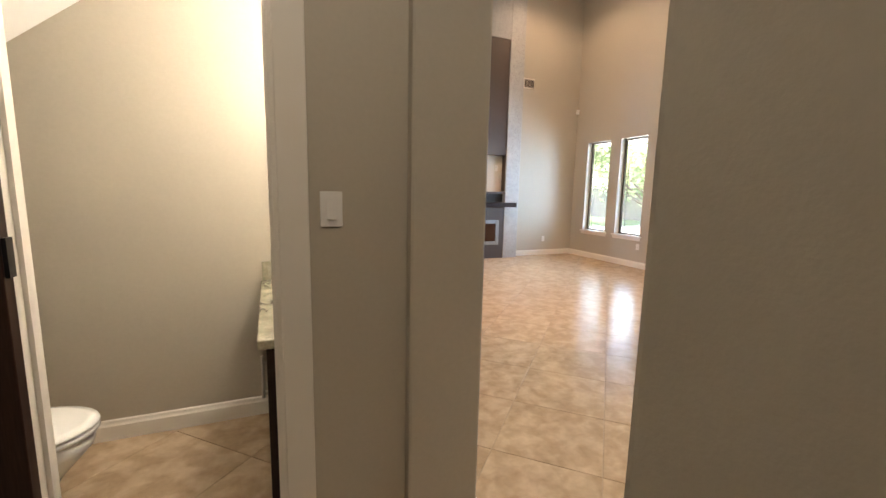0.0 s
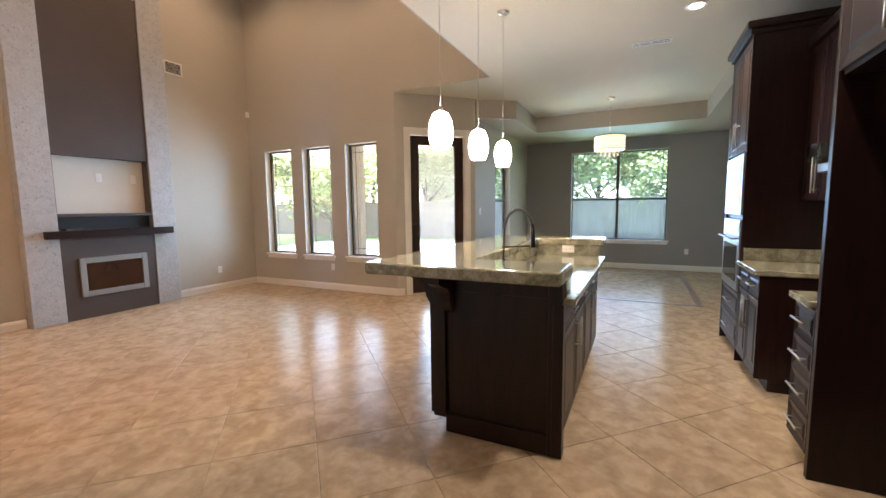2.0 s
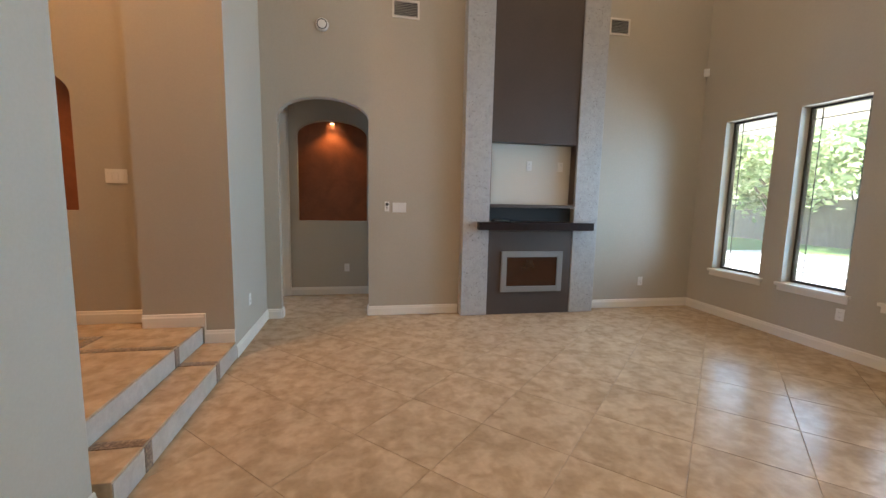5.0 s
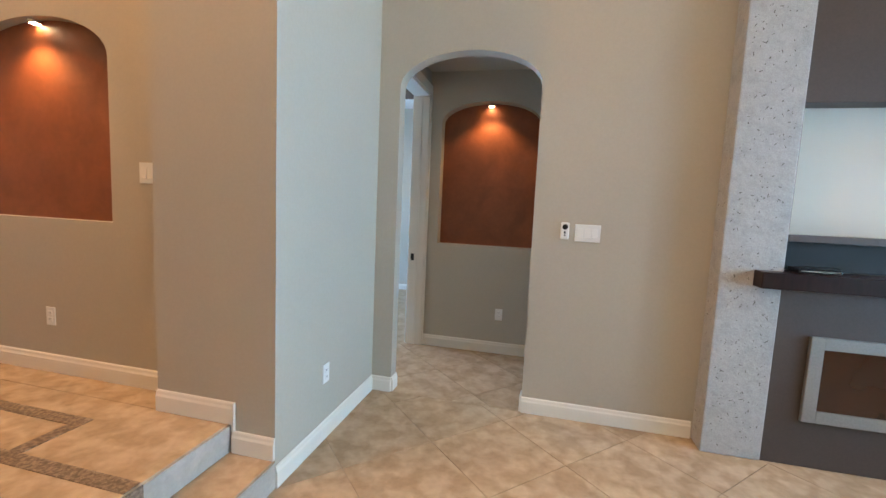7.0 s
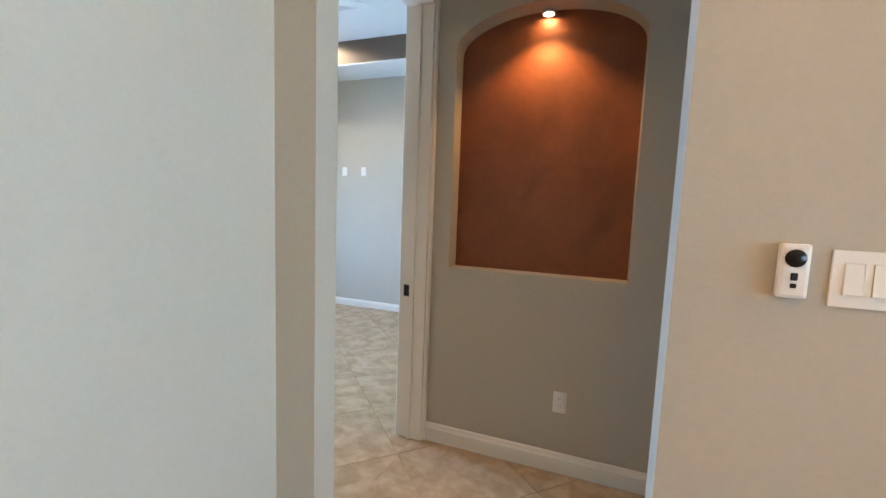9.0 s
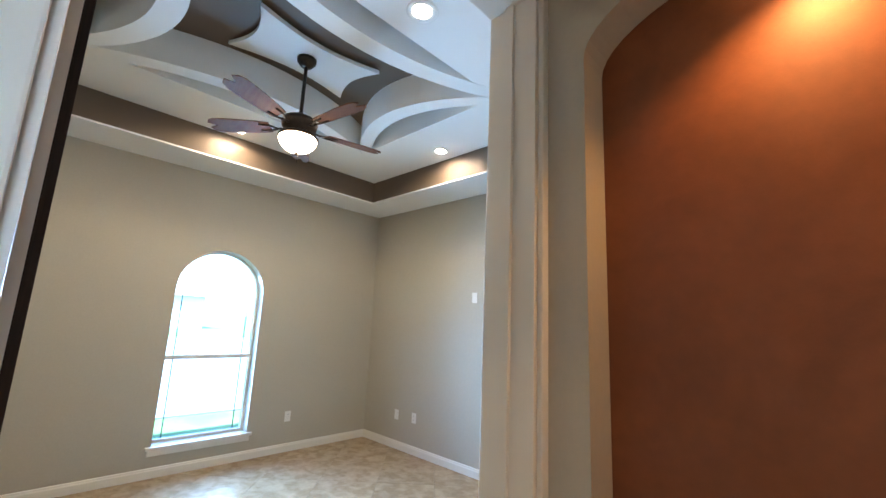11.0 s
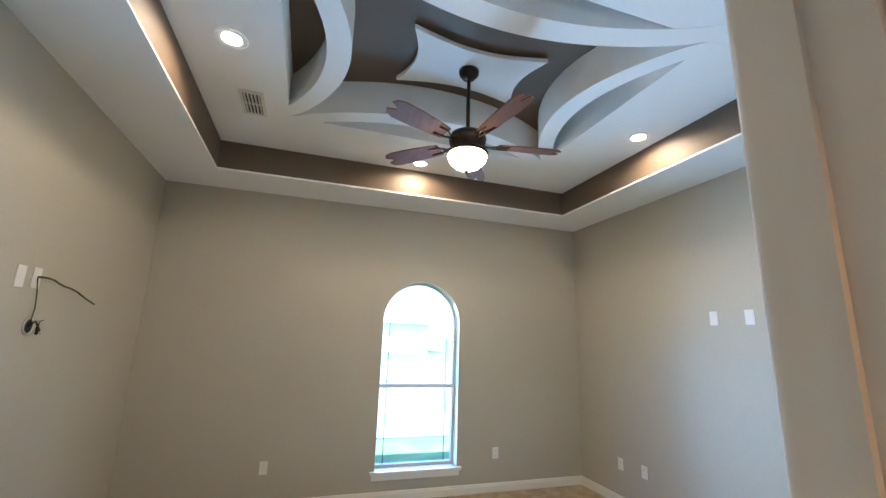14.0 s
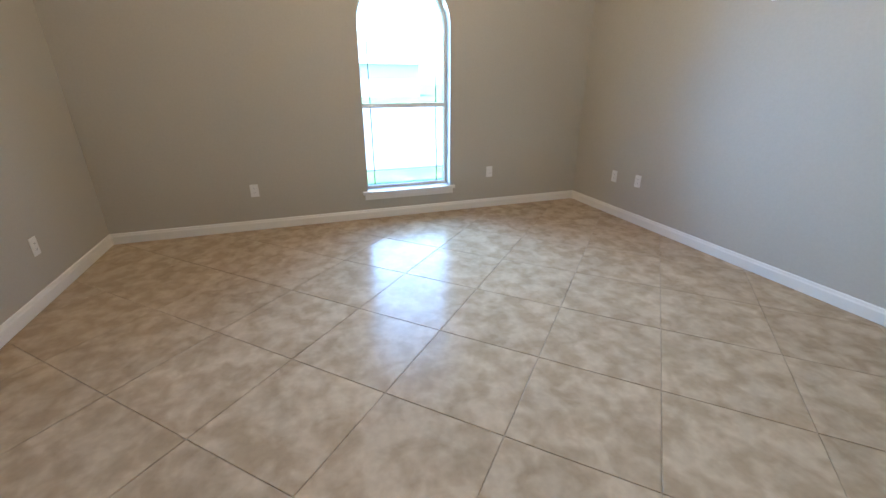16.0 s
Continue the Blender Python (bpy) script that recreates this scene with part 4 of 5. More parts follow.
part("vent_ring", shift(lathe([(0.045, 0.034), (0.05, 0.04), (0.055, 0.034)]), Matrix.Translation((1.50, YN, 3.30)) @ pose(0, 0, 0, 90)), DARK_SLOT, smoke)
sensor = thing("alarm_sensor", pose(XE - 0.04, YN - 0.04, 3.15), "small white alarm sensor in the wall corner", "alarm sensor")
part("case", shift(boxes((-0.032, 0.032, -0.02, 0.02, -0.05, 0.05), bevel=0.008), pose(XE - 0.035, YN - 0.035, 3.155, 0, 0, -45)), PLASTIC, sensor)


def grille(name, m, w, h, slats, label, rows=1):
    """A louvred vent; local frame: x across, z up, -y out of the surface."""
    top = thing(name, m, label, "air vent", "air vents")
    b = 0.022
    part("backing", boxes((-w / 2 + b, w / 2 - b, -0.002, -0.001, -h / 2 + b, h / 2 - b)), DARK_SLOT, top, local=True)
    part("frame", boxes((-w / 2, -w / 2 + b, -0.010, 0, -h / 2, h / 2), (w / 2 - b, w / 2, -0.010, 0, -h / 2, h / 2),
                        (-w / 2 + b, w / 2 - b, -0.010, 0, h / 2 - b, h / 2), (-w / 2 + b, w / 2 - b, -0.010, 0, -h / 2, -h / 2 + b)), TRIM, top, local=True)
    for r in range(rows):
        z0 = -h / 2 + b + (h - 2 * b) * r / rows
        z1 = -h / 2 + b + (h - 2 * b) * (r + 1) / rows
        if rows > 1:
            if r:
                part("divider", boxes((-w / 2 + b, w / 2 - b, -0.009, -0.002, z0 - 0.006, z0 + 0.006)), TRIM, top, local=True)
            for k in range(slats):
                x = -w / 2 + b + (w - 2 * b) * (k + 0.5) / slats
                part("slat", shift(boxes((-0.006, 0.006, -0.001, 0.001, z0 + 0.005, z1 - 0.005)), pose(x, -0.006, 0, 0, 0, 40)), TRIM, top, local=True)
        else:
            for k in range(slats):
                z = z0 + (z1 - z0) * (k + 0.5) / slats
                part("slat", shift(boxes((-w / 2 + b, w / 2 - b, -0.007, 0.007, -0.001, 0.001)), pose(0, -0.006, z, 35)), TRIM, top, local=True)
    return top


grille("wall_vent", pose(2.42, YN, 3.555), 0.31, 0.20, 9, "white louvred air vent high on the greige wall")
grille("wall_vent", pose(5.11, YN, 3.62), 0.28, 0.20, 9, "white louvred air vent high on the greige wall")
grille("ceiling_vent", pose(6.13, 0.56, KITCHEN_TOP, 90, 0, 90), 0.40, 0.13, 3, "white louvred vent in the kitchen ceiling", rows=2)
grille("ceiling_vent", pose(-0.635, 7.346, TRAY, 90, 0, 90), 0.25, 0.40, 6, "white louvred vent in the bedroom ceiling", rows=2)
grille("ceiling_vent", pose(-2.047, 7.279, TRAY, 90, 0, 90), 0.17, 0.34, 5, "white louvred vent in the bedroom ceiling", rows=2)

# television cable and open box on the bedroom wall
cab = thing("loose_cable", pose(-1.76, BY0, 1.62), "loose dark television cable hanging from a wall plate", "cable")
part("cable", tube([(-1.748, BY0 + 0.008, 1.888), (-1.785, BY0 + 0.03, 1.890), (-1.85, BY0 + 0.034, 1.886), (-1.909, BY0 + 0.03, 1.873), (-1.98, BY0 + 0.028, 1.861), (-2.047, BY0 + 0.03, 1.857),
                    (-2.13, BY0 + 0.034, 1.842), (-2.231, BY0 + 0.03, 1.817), (-2.39, BY0 + 0.032, 1.778)], 0.0055), CABLE, cab)
part("drop_wire", tube([(-1.742, BY0 + 0.010, 1.884), (-1.748, BY0 + 0.02, 1.80), (-1.762, BY0 + 0.02, 1.72), (-1.768, BY0 + 0.012, 1.635)], 0.0032), CABLE, cab)
JBX, JBZ = -1.775, 1.615
jb = thing("junction_box", pose(JBX, BY0, JBZ), "open round junction box with black wire ends", "junction box")
wall_face = Matrix.Translation((JBX, BY0, JBZ)) @ pose(0, 0, 0, -90)
part("ring", shift(lathe([(0.036, 0), (0.05, 0), (0.05, 0.006), (0.036, 0.006), (0.036, 0)]), wall_face), STEEL, jb)
part("hole", shift(lathe([(0, 0.001), (0.037, 0.001), (0.037, 0.003), (0, 0.003)]), wall_face), DARK_SLOT, jb)
part("wire_ends", tube([(JBX, BY0 + 0.003, JBZ), (JBX + 0.019, BY0 + 0.04, JBZ + 0.029), (JBX - 0.013, BY0 + 0.05, JBZ - 0.02), (JBX - 0.028, BY0 + 0.03, JBZ + 0.015), (JBX + 0.009, BY0 + 0.05, JBZ - 0.04)], 0.007), BLACK, jb)
part("wire_loop", tube([(JBX - 0.02, BY0 + 0.03, JBZ + 0.03)] + [(JBX - 0.055 - 0.032 * math.cos(a), BY0 + 0.035, JBZ + 0.038 * math.sin(a)) for a in [math.pi * (0.4 + k * 0.13) for k in range(10)]], 0.0018, 5), CABLE, jb)

# ---- kitchen island ----
IX0, IX1, IY0, IY1 = 3.12, 5.16, 0.97, 1.75


def bar_handle(parent, p0, p1, out, r=0.006):
    """A bar pull between two points, standing off by the vector out."""
    p0, p1, out = Vector(p0), Vector(p1), Vector(out)
    d = (p1 - p0).normalized() * 0.025
    bm = merged(tube([p0 + out - d, p1 + out + d], r), tube([p0, p0 + out], r * 0.8), tube([p1, p1 + out], r * 0.8))
    return part("handle", bm, STEEL, parent, "brushed steel bar handle")


def corbel(parent, x, y, z, dx, dy):
    """A scrolled bracket under an overhang that reaches out along (dx, dy)."""
    prof = [(0, 0), (0.20, 0), (0.20, -0.035), (0.15, -0.06), (0.09, -0.075), (0.06, -0.11), (0.05, -0.17), (0.02, -0.22), (0, -0.24)]
    bm = bmesh.new()
    n = Vector((-dy, dx, 0)) * 0.035
    a = [bm.verts.new(Vector((x + dx * u, y + dy * u, z + v)) + n) for u, v in prof]
    b = [bm.verts.new(Vector((x + dx * u, y + dy * u, z + v)) - n) for u, v in prof]
    bm.faces.new(a)
    bm.faces.new(b[::-1])
    for i in range(len(prof)):
        j = (i + 1) % len(prof)
        bm.faces.new((a[i], b[i], b[j], a[j]))
    bmesh.ops.recalc_face_normals(bm, faces=bm.faces[:])
    return part("corbel", bm, ESPRESSO, parent)


isl = thing("kitchen_island", pose((IX0 + IX1) / 2, (IY0 + IY1) / 2, 0), "dark espresso kitchen island with panelled end and doors", "kitchen island")
part("body", boxes((IX0 + 0.02, IX1 - 0.02, IY0 + 0.02, IY1 - 0.02, 0.10, 0.875)), ESPRESSO, isl)
part("toe_kick", boxes((IX0 + 0.03, IX1 - 0.03, IY0 + 0.075, IY1 - 0.10, 0.002, 0.10)), BLACK, isl)
# end panel towards the hall, with frame and sunk field
part("end_panel", boxes((IX0 + 0.008, IX0 + 0.02, IY0 + 0.02, IY1 - 0.12, 0.06, 1.009)), ESPRESSO, isl)
part("end_stile", boxes((IX0 - 0.008, IX0 + 0.022, IY0, IY0 + 0.075, 0.004, 1.009), bevel=0.004), ESPRESSO, isl)
part("end_stile", boxes((IX0 - 0.008, IX0 + 0.022, IY1 - 0.085, IY1, 0.095, 1.009), bevel=0.004), ESPRESSO, isl)
part("end_rail", boxes((IX0 - 0.006, IX0 + 0.02, IY0 + 0.075, IY1 - 0.085, 0.004, 0.12), bevel=0.004), ESPRESSO, isl)
part("end_rail", boxes((IX0 - 0.006, IX0 + 0.02, IY0 + 0.075, IY1 - 0.085, 0.90, 1.009), bevel=0.004), ESPRESSO, isl)
part("back_panel", boxes((IX0 + 0.02, IX1, IY1 - 0.02, IY1, 0.10, 1.009)), ESPRESSO, isl)
part("end_panel", boxes((IX1 - 0.02, IX1, IY0 + 0.02, IY1 - 0.02, 0.06, 1.009)), ESPRESSO, isl)
part("pony_wall", boxes((IX1 + 0.001, IX1 + 0.09, IY0 + 0.03, IY1, 0.08, 1.009)), ESPRESSO, isl)
part("pony_wall", boxes((IX0 + 0.021, IX1, IY1 + 0.001, IY1 + 0.03, 0.10, 1.009)), ESPRESSO, isl)
corbel(isl, IX0 + 0.10, IY1 + 0.03, 1.009, 0, 1)
for x in (3.85, 4.55, 5.2):
    corbel(isl, x, IY1 + 0.03, 1.009, 0, 1)
corbel(isl, IX1 + 0.09, 1.3, 1.009, 1, 0)
corbel(isl, IX0 - 0.006, 1.64, 1.009, -1, 0)
part("corner_post", boxes((IX0 - 0.012, IX0 + 0.06, IY0 - 0.008, IY0 + 0.05, 0.004, 0.875), bevel=0.006), ESPRESSO, isl)
# fronts towards the cabinets: a drawer above a pair of doors, again and again
fw = (IX1 - IX0 - 0.10) / 4
for k in range(4):
    x0 = IX0 + 0.065 + k * fw
    dr = part("drawer_front", panel_door(bmesh.new(), x0 + 0.004, x0 + fw - 0.004, 0.70, 0.86, IY0, 0.02, rim=0.035), ESPRESSO, isl)
    bar_handle(dr, (x0 + fw / 2 - 0.06, IY0, 0.78), (x0 + fw / 2 + 0.06, IY0, 0.78), (0, -0.03, 0))
    do = part("door", panel_door(bmesh.new(), x0 + 0.004, x0 + fw - 0.004, 0.115, 0.69, IY0, 0.02), ESPRESSO, isl)
    hx = x0 + (fw - 0.035 if k % 2 == 0 else 0.035)
    bar_handle(do, (hx, IY0, 0.50), (hx, IY0, 0.64), (0, -0.03, 0))


def rounded_outline(pts, r, steps=5):
    """Rounds the corners of an outline."""
    out = []
    n = len(pts)
    for i in range(n):
        p, a, b = Vector(pts[i]), Vector(pts[i - 1]), Vector(pts[(i + 1) % n])
        da, db_ = (a - p), (b - p)
        rr = min(r, da.length * 0.45, db_.length * 0.45)
        s, e = p + da.normalized() * rr, p + db_.normalized() * rr
        for k in range(steps + 1):
            t = k / steps
            q = s * (1 - t) ** 2 + p * 2 * t * (1 - t) + e * t ** 2
            out.append((q.x, q.y))
    return out


def slab_with_edge(outline, z0, z1, r=0.012):
    bm = prism(outline, z0, z1)
    edges = [e for e in bm.edges if abs(e.verts[0].co.z - e.verts[1].co.z) < 1e-6]
    bmesh.ops.bevel(bm, geom=edges, offset=r, segments=3, affect="EDGES", profile=0.6)
    return bm


# raised bar top: a U round the working side
BAR_Z = 1.08
bar = thing("bar_top", pose(4.4, 1.6, 0.99), "raised green-beige polished granite bar top on the island", "countertop")
u_out = [(2.89, 0.94), (3.28, 0.94), (3.28, 1.54), (5.10, 1.54), (5.10, 0.92), (5.46, 0.92), (5.46, 2.10), (2.89, 2.10)]
part("slab", slab_with_edge(rounded_outline(u_out, 0.04), BAR_Z - 0.07, BAR_Z, 0.018), GRANITE, bar)
part("splash", boxes((3.262, 5.118, 1.56, 1.58, 0.914, 1.009)), GRANITE, bar)
part("splash", boxes((5.12, 5.138, 0.96, 1.58, 0.914, 1.009)), GRANITE, bar)
part("splash", boxes((3.242, 3.26, 0.97, 1.58, 0.914, 1.009)), GRANITE, bar)
low = thing("worktop", pose(4.3, 1.3, 0.88), "polished green-beige granite sink worktop of the island", "countertop")
SX0, SX1, SY0, SY1 = 3.46, 4.16, 1.04, 1.40
part("slab", merged(*(boxes(b, bevel=0.004) for b in ((3.262, SX0, 0.90, 1.56, 0.876, 0.913), (SX1, 5.12, 0.90, 1.56, 0.876, 0.913), (SX0, SX1, 0.90, SY0, 0.876, 0.913), (SX0, SX1, SY1, 1.56, 0.876, 0.913)))), GRANITE, low)
part("corner_block", boxes((3.10, 3.262, 0.90, 0.966, 0.876, 0.913), bevel=0.01), GRANITE, low)
sink = thing("kitchen_sink", pose(3.81, 1.22, 0.7), "dark undermount kitchen sink sunk into granite", "sink")
part("basin", boxes((SX0 - 0.015, SX0, SY0 - 0.015, SY1 + 0.015, 0.70, 0.874), (SX1, SX1 + 0.015, SY0 - 0.015, SY1 + 0.015, 0.70, 0.874), (SX0, SX1, SY0 - 0.015, SY0, 0.70, 0.874),
                    (SX0, SX1, SY1, SY1 + 0.015, 0.70, 0.874), (SX0 - 0.015, SX1 + 0.015, SY0 - 0.015, SY1 + 0.015, 0.685, 0.70)), STEEL, sink)
part("drain", lathe([(0, 0.703), (0.04, 0.703), (0.045, 0.700), (0, 0.7)], (3.81, 1.22, 0)), CHROME, sink)

fc = thing("kitchen_faucet", pose(3.86, 1.525, 0.913), "tall dark spring-neck kitchen faucet arching over the sink", "faucet")
FXc, FYc = 3.86, 1.525
arc = [(FXc, FYc, 0.92), (FXc, FYc, 1.19)] + [(FXc + 0.02 - 0.02 * math.cos(a), FYc - 0.105 + 0.105 * math.cos(a), 1.19 + 0.19 * math.sin(a) ** 0.9) for a in [math.pi * k / 16 for k in range(1, 15)]]
part("neck", tube(arc, 0.010, 10), GUNMETAL, fc)
coil = []
for i in range(len(arc) - 1):
    for k in range(8):
        s = k / 8
        p = Vector(arc[i]) * (1 - s) + Vector(arc[i + 1]) * s
        coil.append(p)
spring = []
for i, p in enumerate(coil):
    d = (coil[min(i + 1, len(coil) - 1)] - coil[max(i - 1, 0)]).normalized()
    s1 = d.cross(Vector((0.7, 0.7, 0.05))).normalized()
    s2 = d.cross(s1)
    spring.append(p + 0.0135 * (math.cos(i * 1.9) * s1 + math.sin(i * 1.9) * s2))
part("spring", tube(spring[16:], 0.0022, 5), GUNMETAL, fc)
part("base", lathe([(0, 0), (0.03, 0), (0.03, 0.012), (0.018, 0.02), (0.018, 0.09), (0.014, 0.10), (0, 0.10)], (FXc, FYc, 0.913)), BLACK, fc)
end = arc[-1]
part("spray_head", tube([end, (end[0] + 0.004, end[1] - 0.006, end[2] - 0.10), (end[0] + 0.006, end[1] - 0.008, end[2] - 0.17)], [0.013, 0.016, 0.02], 12), BLACK, fc)
part("support_arm", tube([(FXc, FYc, 1.10), (end[0] - 0.01, end[1] + 0.01, 1.11)], 0.006), BLACK, fc)
part("lever", tube([(FXc + 0.02, FYc, 0.97), (FXc + 0.09, FYc - 0.02, 1.0)], [0.007, 0.005]), BLACK, fc)

# ---- pendants over the island and the nook's chandelier ----


def pendant(x, y, power):
    top = thing("pendant_light", pose(x, y, 1.78), "lit white opal glass pendant on a thin cord", "pendant light", "pendants over the island")
    part("shade", lathe([(0.056, 0.0), (0.075, 0.05), (0.081, 0.11), (0.073, 0.175), (0.05, 0.225), (0.02, 0.24), (0.015, 0.24), (0.045, 0.22), (0.068, 0.175), (0.076, 0.11), (0.07, 0.05), (0.051, 0.0), (0.056, 0.0)]), SHADE, top, local=True)
    part("socket_cap", lathe([(0, 0.236), (0.019, 0.236), (0.015, 0.255), (0.006, 0.268), (0, 0.268)]), STEEL, top, "brushed steel cap", local=True)
    part("cord", tube([(0, 0, 0.26), (0, 0, KITCHEN_TOP - 1.78 - 0.02)], 0.0025, 6), STEEL, top, local=True)
    part("canopy", lathe([(0, 1.362), (0.02, 1.362), (0.055, 1.376), (0.06, 1.389), (0, 1.389)]), CHROME, top, local=True)
    point_lamp("pendant_lamp", x, y, 1.755, power, (1.0, 0.92, 0.78), 0.05)


for x in (3.37, 4.06, 4.71):
    pendant(x, 1.80, PENDANT_W)

CHX, CHY = 8.38, 1.11
ch = thing("drum_chandelier", pose(CHX, CHY, 2.1), "small lit crystal drum chandelier on a thin rod", "chandelier")
part("drum", lathe([(0.235, 2.33), (0.24, 2.33), (0.24, 2.54), (0.235, 2.54), (0.235, 2.33)], (CHX, CHY, 0), 40), DRUM, ch, "glowing fabric drum")
part("rim", lathe([(0.236, 2.535), (0.244, 2.535), (0.244, 2.55), (0.236, 2.55), (0.236, 2.535)], (CHX, CHY, 0), 40), CHROME, ch)
part("rim", lathe([(0.236, 2.32), (0.244, 2.32), (0.244, 2.335), (0.236, 2.335), (0.236, 2.32)], (CHX, CHY, 0), 40), CHROME, ch)
part("rod", tube([(CHX, CHY, 2.54), (CHX, CHY, KITCHEN_TOP - 0.01)], 0.005), CHROME, ch)
part("canopy", lathe([(0, 3.135), (0.03, 3.14), (0.062, 3.155), (0.065, 3.168), (0, 3.168)], (CHX, CHY, 0)), CHROME, ch)
part("finial", lathe([(0, 2.54), (0.03, 2.545), (0.02, 2.575), (0.008, 2.60), (0, 2.60)], (CHX, CHY, 0)), CHROME, ch)
part("spider", boxes((CHX - 0.235, CHX + 0.235, CHY - 0.004, CHY + 0.004, 2.532, 2.538), (CHX - 0.004, CHX + 0.004, CHY - 0.235, CHY + 0.235, 2.526, 2.5315)), CHROME, ch)
CRYSTAL = pane_glass("clear_crystal", (0.95, 0.95, 0.93), 0.35)
for ring_r, drop, n in ((0.20, 2.27, 16), (0.14, 2.21, 12), (0.08, 2.15, 8)):
    for k in range(n):
        a = 2 * math.pi * k / n
        cx, cy = CHX + ring_r * math.cos(a), CHY + ring_r * math.sin(a)
        part("crystal", lathe([(0, drop), (0.012, drop + 0.02), (0.006, drop + 0.05), (0.003, 2.335), (0, 2.335)], (cx, cy, 0), 6), CRYSTAL, ch)
point_lamp("chandelier_lamp", CHX, CHY, 2.43, PENDANT_W * 0.55, (1.0, 0.8, 0.55), 0.08)

# ---- cabinets along the kitchen wall ----
CY, CB = -0.19, SOUTH + 0.003   # front plane and back


def tall_cabinet():
    top = thing("oven_tower", pose(5.65, -0.55, 0), "tall espresso cabinet with built-in microwave and oven", "oven cabinet")
    x0, x1 = 5.25, 6.05
    part("side_panel", boxes((x0, x0 + 0.02, CB, CY, 0.002, 2.80), bevel=0.003), ESPRESSO, top)
    part("side_panel", boxes((x1 - 0.02, x1, CB, CY, 0.002, 2.80), bevel=0.003), ESPRESSO, top)
    part("carcass", boxes((x0 + 0.02, x1 - 0.02, CB, CY - 0.02, 0.10, 2.78)), ESPRESSO, top)
    part("toe_kick", boxes((x0 + 0.02, x1 - 0.02, CB, CY - 0.08, 0.002, 0.10)), BLACK, top)
    part("crown", merged(boxes((x0 - 0.02, x1 + 0.02, CB, CY + 0.02, 2.80, 2.835), bevel=0.006), boxes((x0 - 0.05, x1 + 0.05, CB, CY + 0.05, 2.836, 2.90), bevel=0.015)), ESPRESSO, top, "stepped crown moulding")
    for a, b, hx in ((x0 + 0.024, 5.648, 5.61), (5.652, x1 - 0.024, 5.69)):
        d = part("door", panel_door(bmesh.new(), a, b, 1.86, 2.78, CY, 0.02, out=1), ESPRESSO, top)
        bar_handle(d, (hx, CY, 1.93), (hx, CY, 2.12), (0, 0.03, 0))
    mw = part("microwave", boxes((x0 + 0.03, x1 - 0.03, CY - 0.018, CY + 0.012, 1.30, 1.84), bevel=0.006), STEEL, top, "steel built-in microwave")
    part("window", boxes((x0 + 0.11, x1 - 0.20, CY + 0.0125, CY + 0.015, 1.40, 1.74)), OVEN_GLASS, mw, "black glass window")
    part("control_panel", boxes((x1 - 0.17, x1 - 0.06, CY + 0.0125, CY + 0.015, 1.38, 1.76)), OVEN_GLASS, mw)
    ov = part("oven", boxes((x0 + 0.03, x1 - 0.03, CY - 0.018, CY + 0.012, 0.62, 1.26), bevel=0.006), STEEL, top, "steel built-in wall oven")
    part("window", boxes((x0 + 0.10, x1 - 0.10, CY + 0.0125, CY + 0.015, 0.70, 1.03)), OVEN_GLASS, ov, "black glass window")
    part("control_panel", boxes((x0 + 0.06, x1 - 0.06, CY + 0.0125, CY + 0.015, 1.15, 1.235)), OVEN_GLASS, ov)
    bar_handle(ov, (x0 + 0.1, CY + 0.012, 1.09), (x1 - 0.1, CY + 0.012, 1.09), (0, 0.045, 0), 0.009)
    for z0, z1 in ((0.11, 0.35), (0.36, 0.60)):
        d = part("drawer_front", panel_door(bmesh.new(), x0 + 0.024, x1 - 0.024, z0, z1, CY, 0.02, out=1, rim=0.045), ESPRESSO, top)
        zc = (z0 + z1) / 2
        bar_handle(d, (5.55, CY, zc), (5.75, CY, zc), (0, 0.03, 0))


tall_cabinet()

bc = thing("base_cabinet", pose(4.92, -0.55, 0), "espresso base cabinet with two doors under granite", "base cabinet")
part("carcass", boxes((4.58, 5.248, CB, CY - 0.02, 0.10, 0.872)), ESPRESSO, bc)
part("toe_kick", boxes((4.60, 5.248, CB, CY - 0.09, 0.002, 0.10)), ESPRESSO, bc)
part("side_panel", boxes((4.575, 4.58, CB, CY, 0.10, 0.872)), ESPRESSO, bc)
for a, b, hx in ((4.585, 4.912, 4.88), (4.918, 5.244, 4.95)):
    dr = part("drawer_front", panel_door(bmesh.new(), a, b, 0.70, 0.86, CY, 0.02, out=1, rim=0.035), ESPRESSO, bc)
    bar_handle(dr, ((a + b) / 2 - 0.06, CY, 0.78), ((a + b) / 2 + 0.06, CY, 0.78), (0, 0.03, 0))
    do = part("door", panel_door(bmesh.new(), a, b, 0.115, 0.69, CY, 0.02, out=1), ESPRESSO, bc)
    bar_handle(do, (hx, CY, 0.42), (hx, CY, 0.64), (0, 0.03, 0))
ct = thing("worktop", pose(4.9, -0.55, 0.875), "green-beige granite worktop with a low granite splash", "countertop")
part("slab", slab_with_edge(rounded_outline([(4.56, CB), (5.245, CB), (5.245, CY + 0.03), (4.56, CY + 0.03)], 0.02), 0.874, 0.912, 0.01), GRANITE, ct)
part("splash", boxes((5.225, 5.245, CB + 0.02, CY - 0.02, 0.913, 1.02), bevel=0.003), GRANITE, ct)
part("splash", boxes((4.56, 5.225, CB, CB + 0.02, 0.913, 1.02), bevel=0.003), GRANITE, ct)

dc = thing("drawer_cabinet", pose(3.65, -0.55, 0), "espresso base cabinet with four drawers and steel handles", "base cabinet")
part("carcass", boxes((3.502, 3.80, CB, CY - 0.02, 0.10, 0.872)), ESPRESSO, dc)
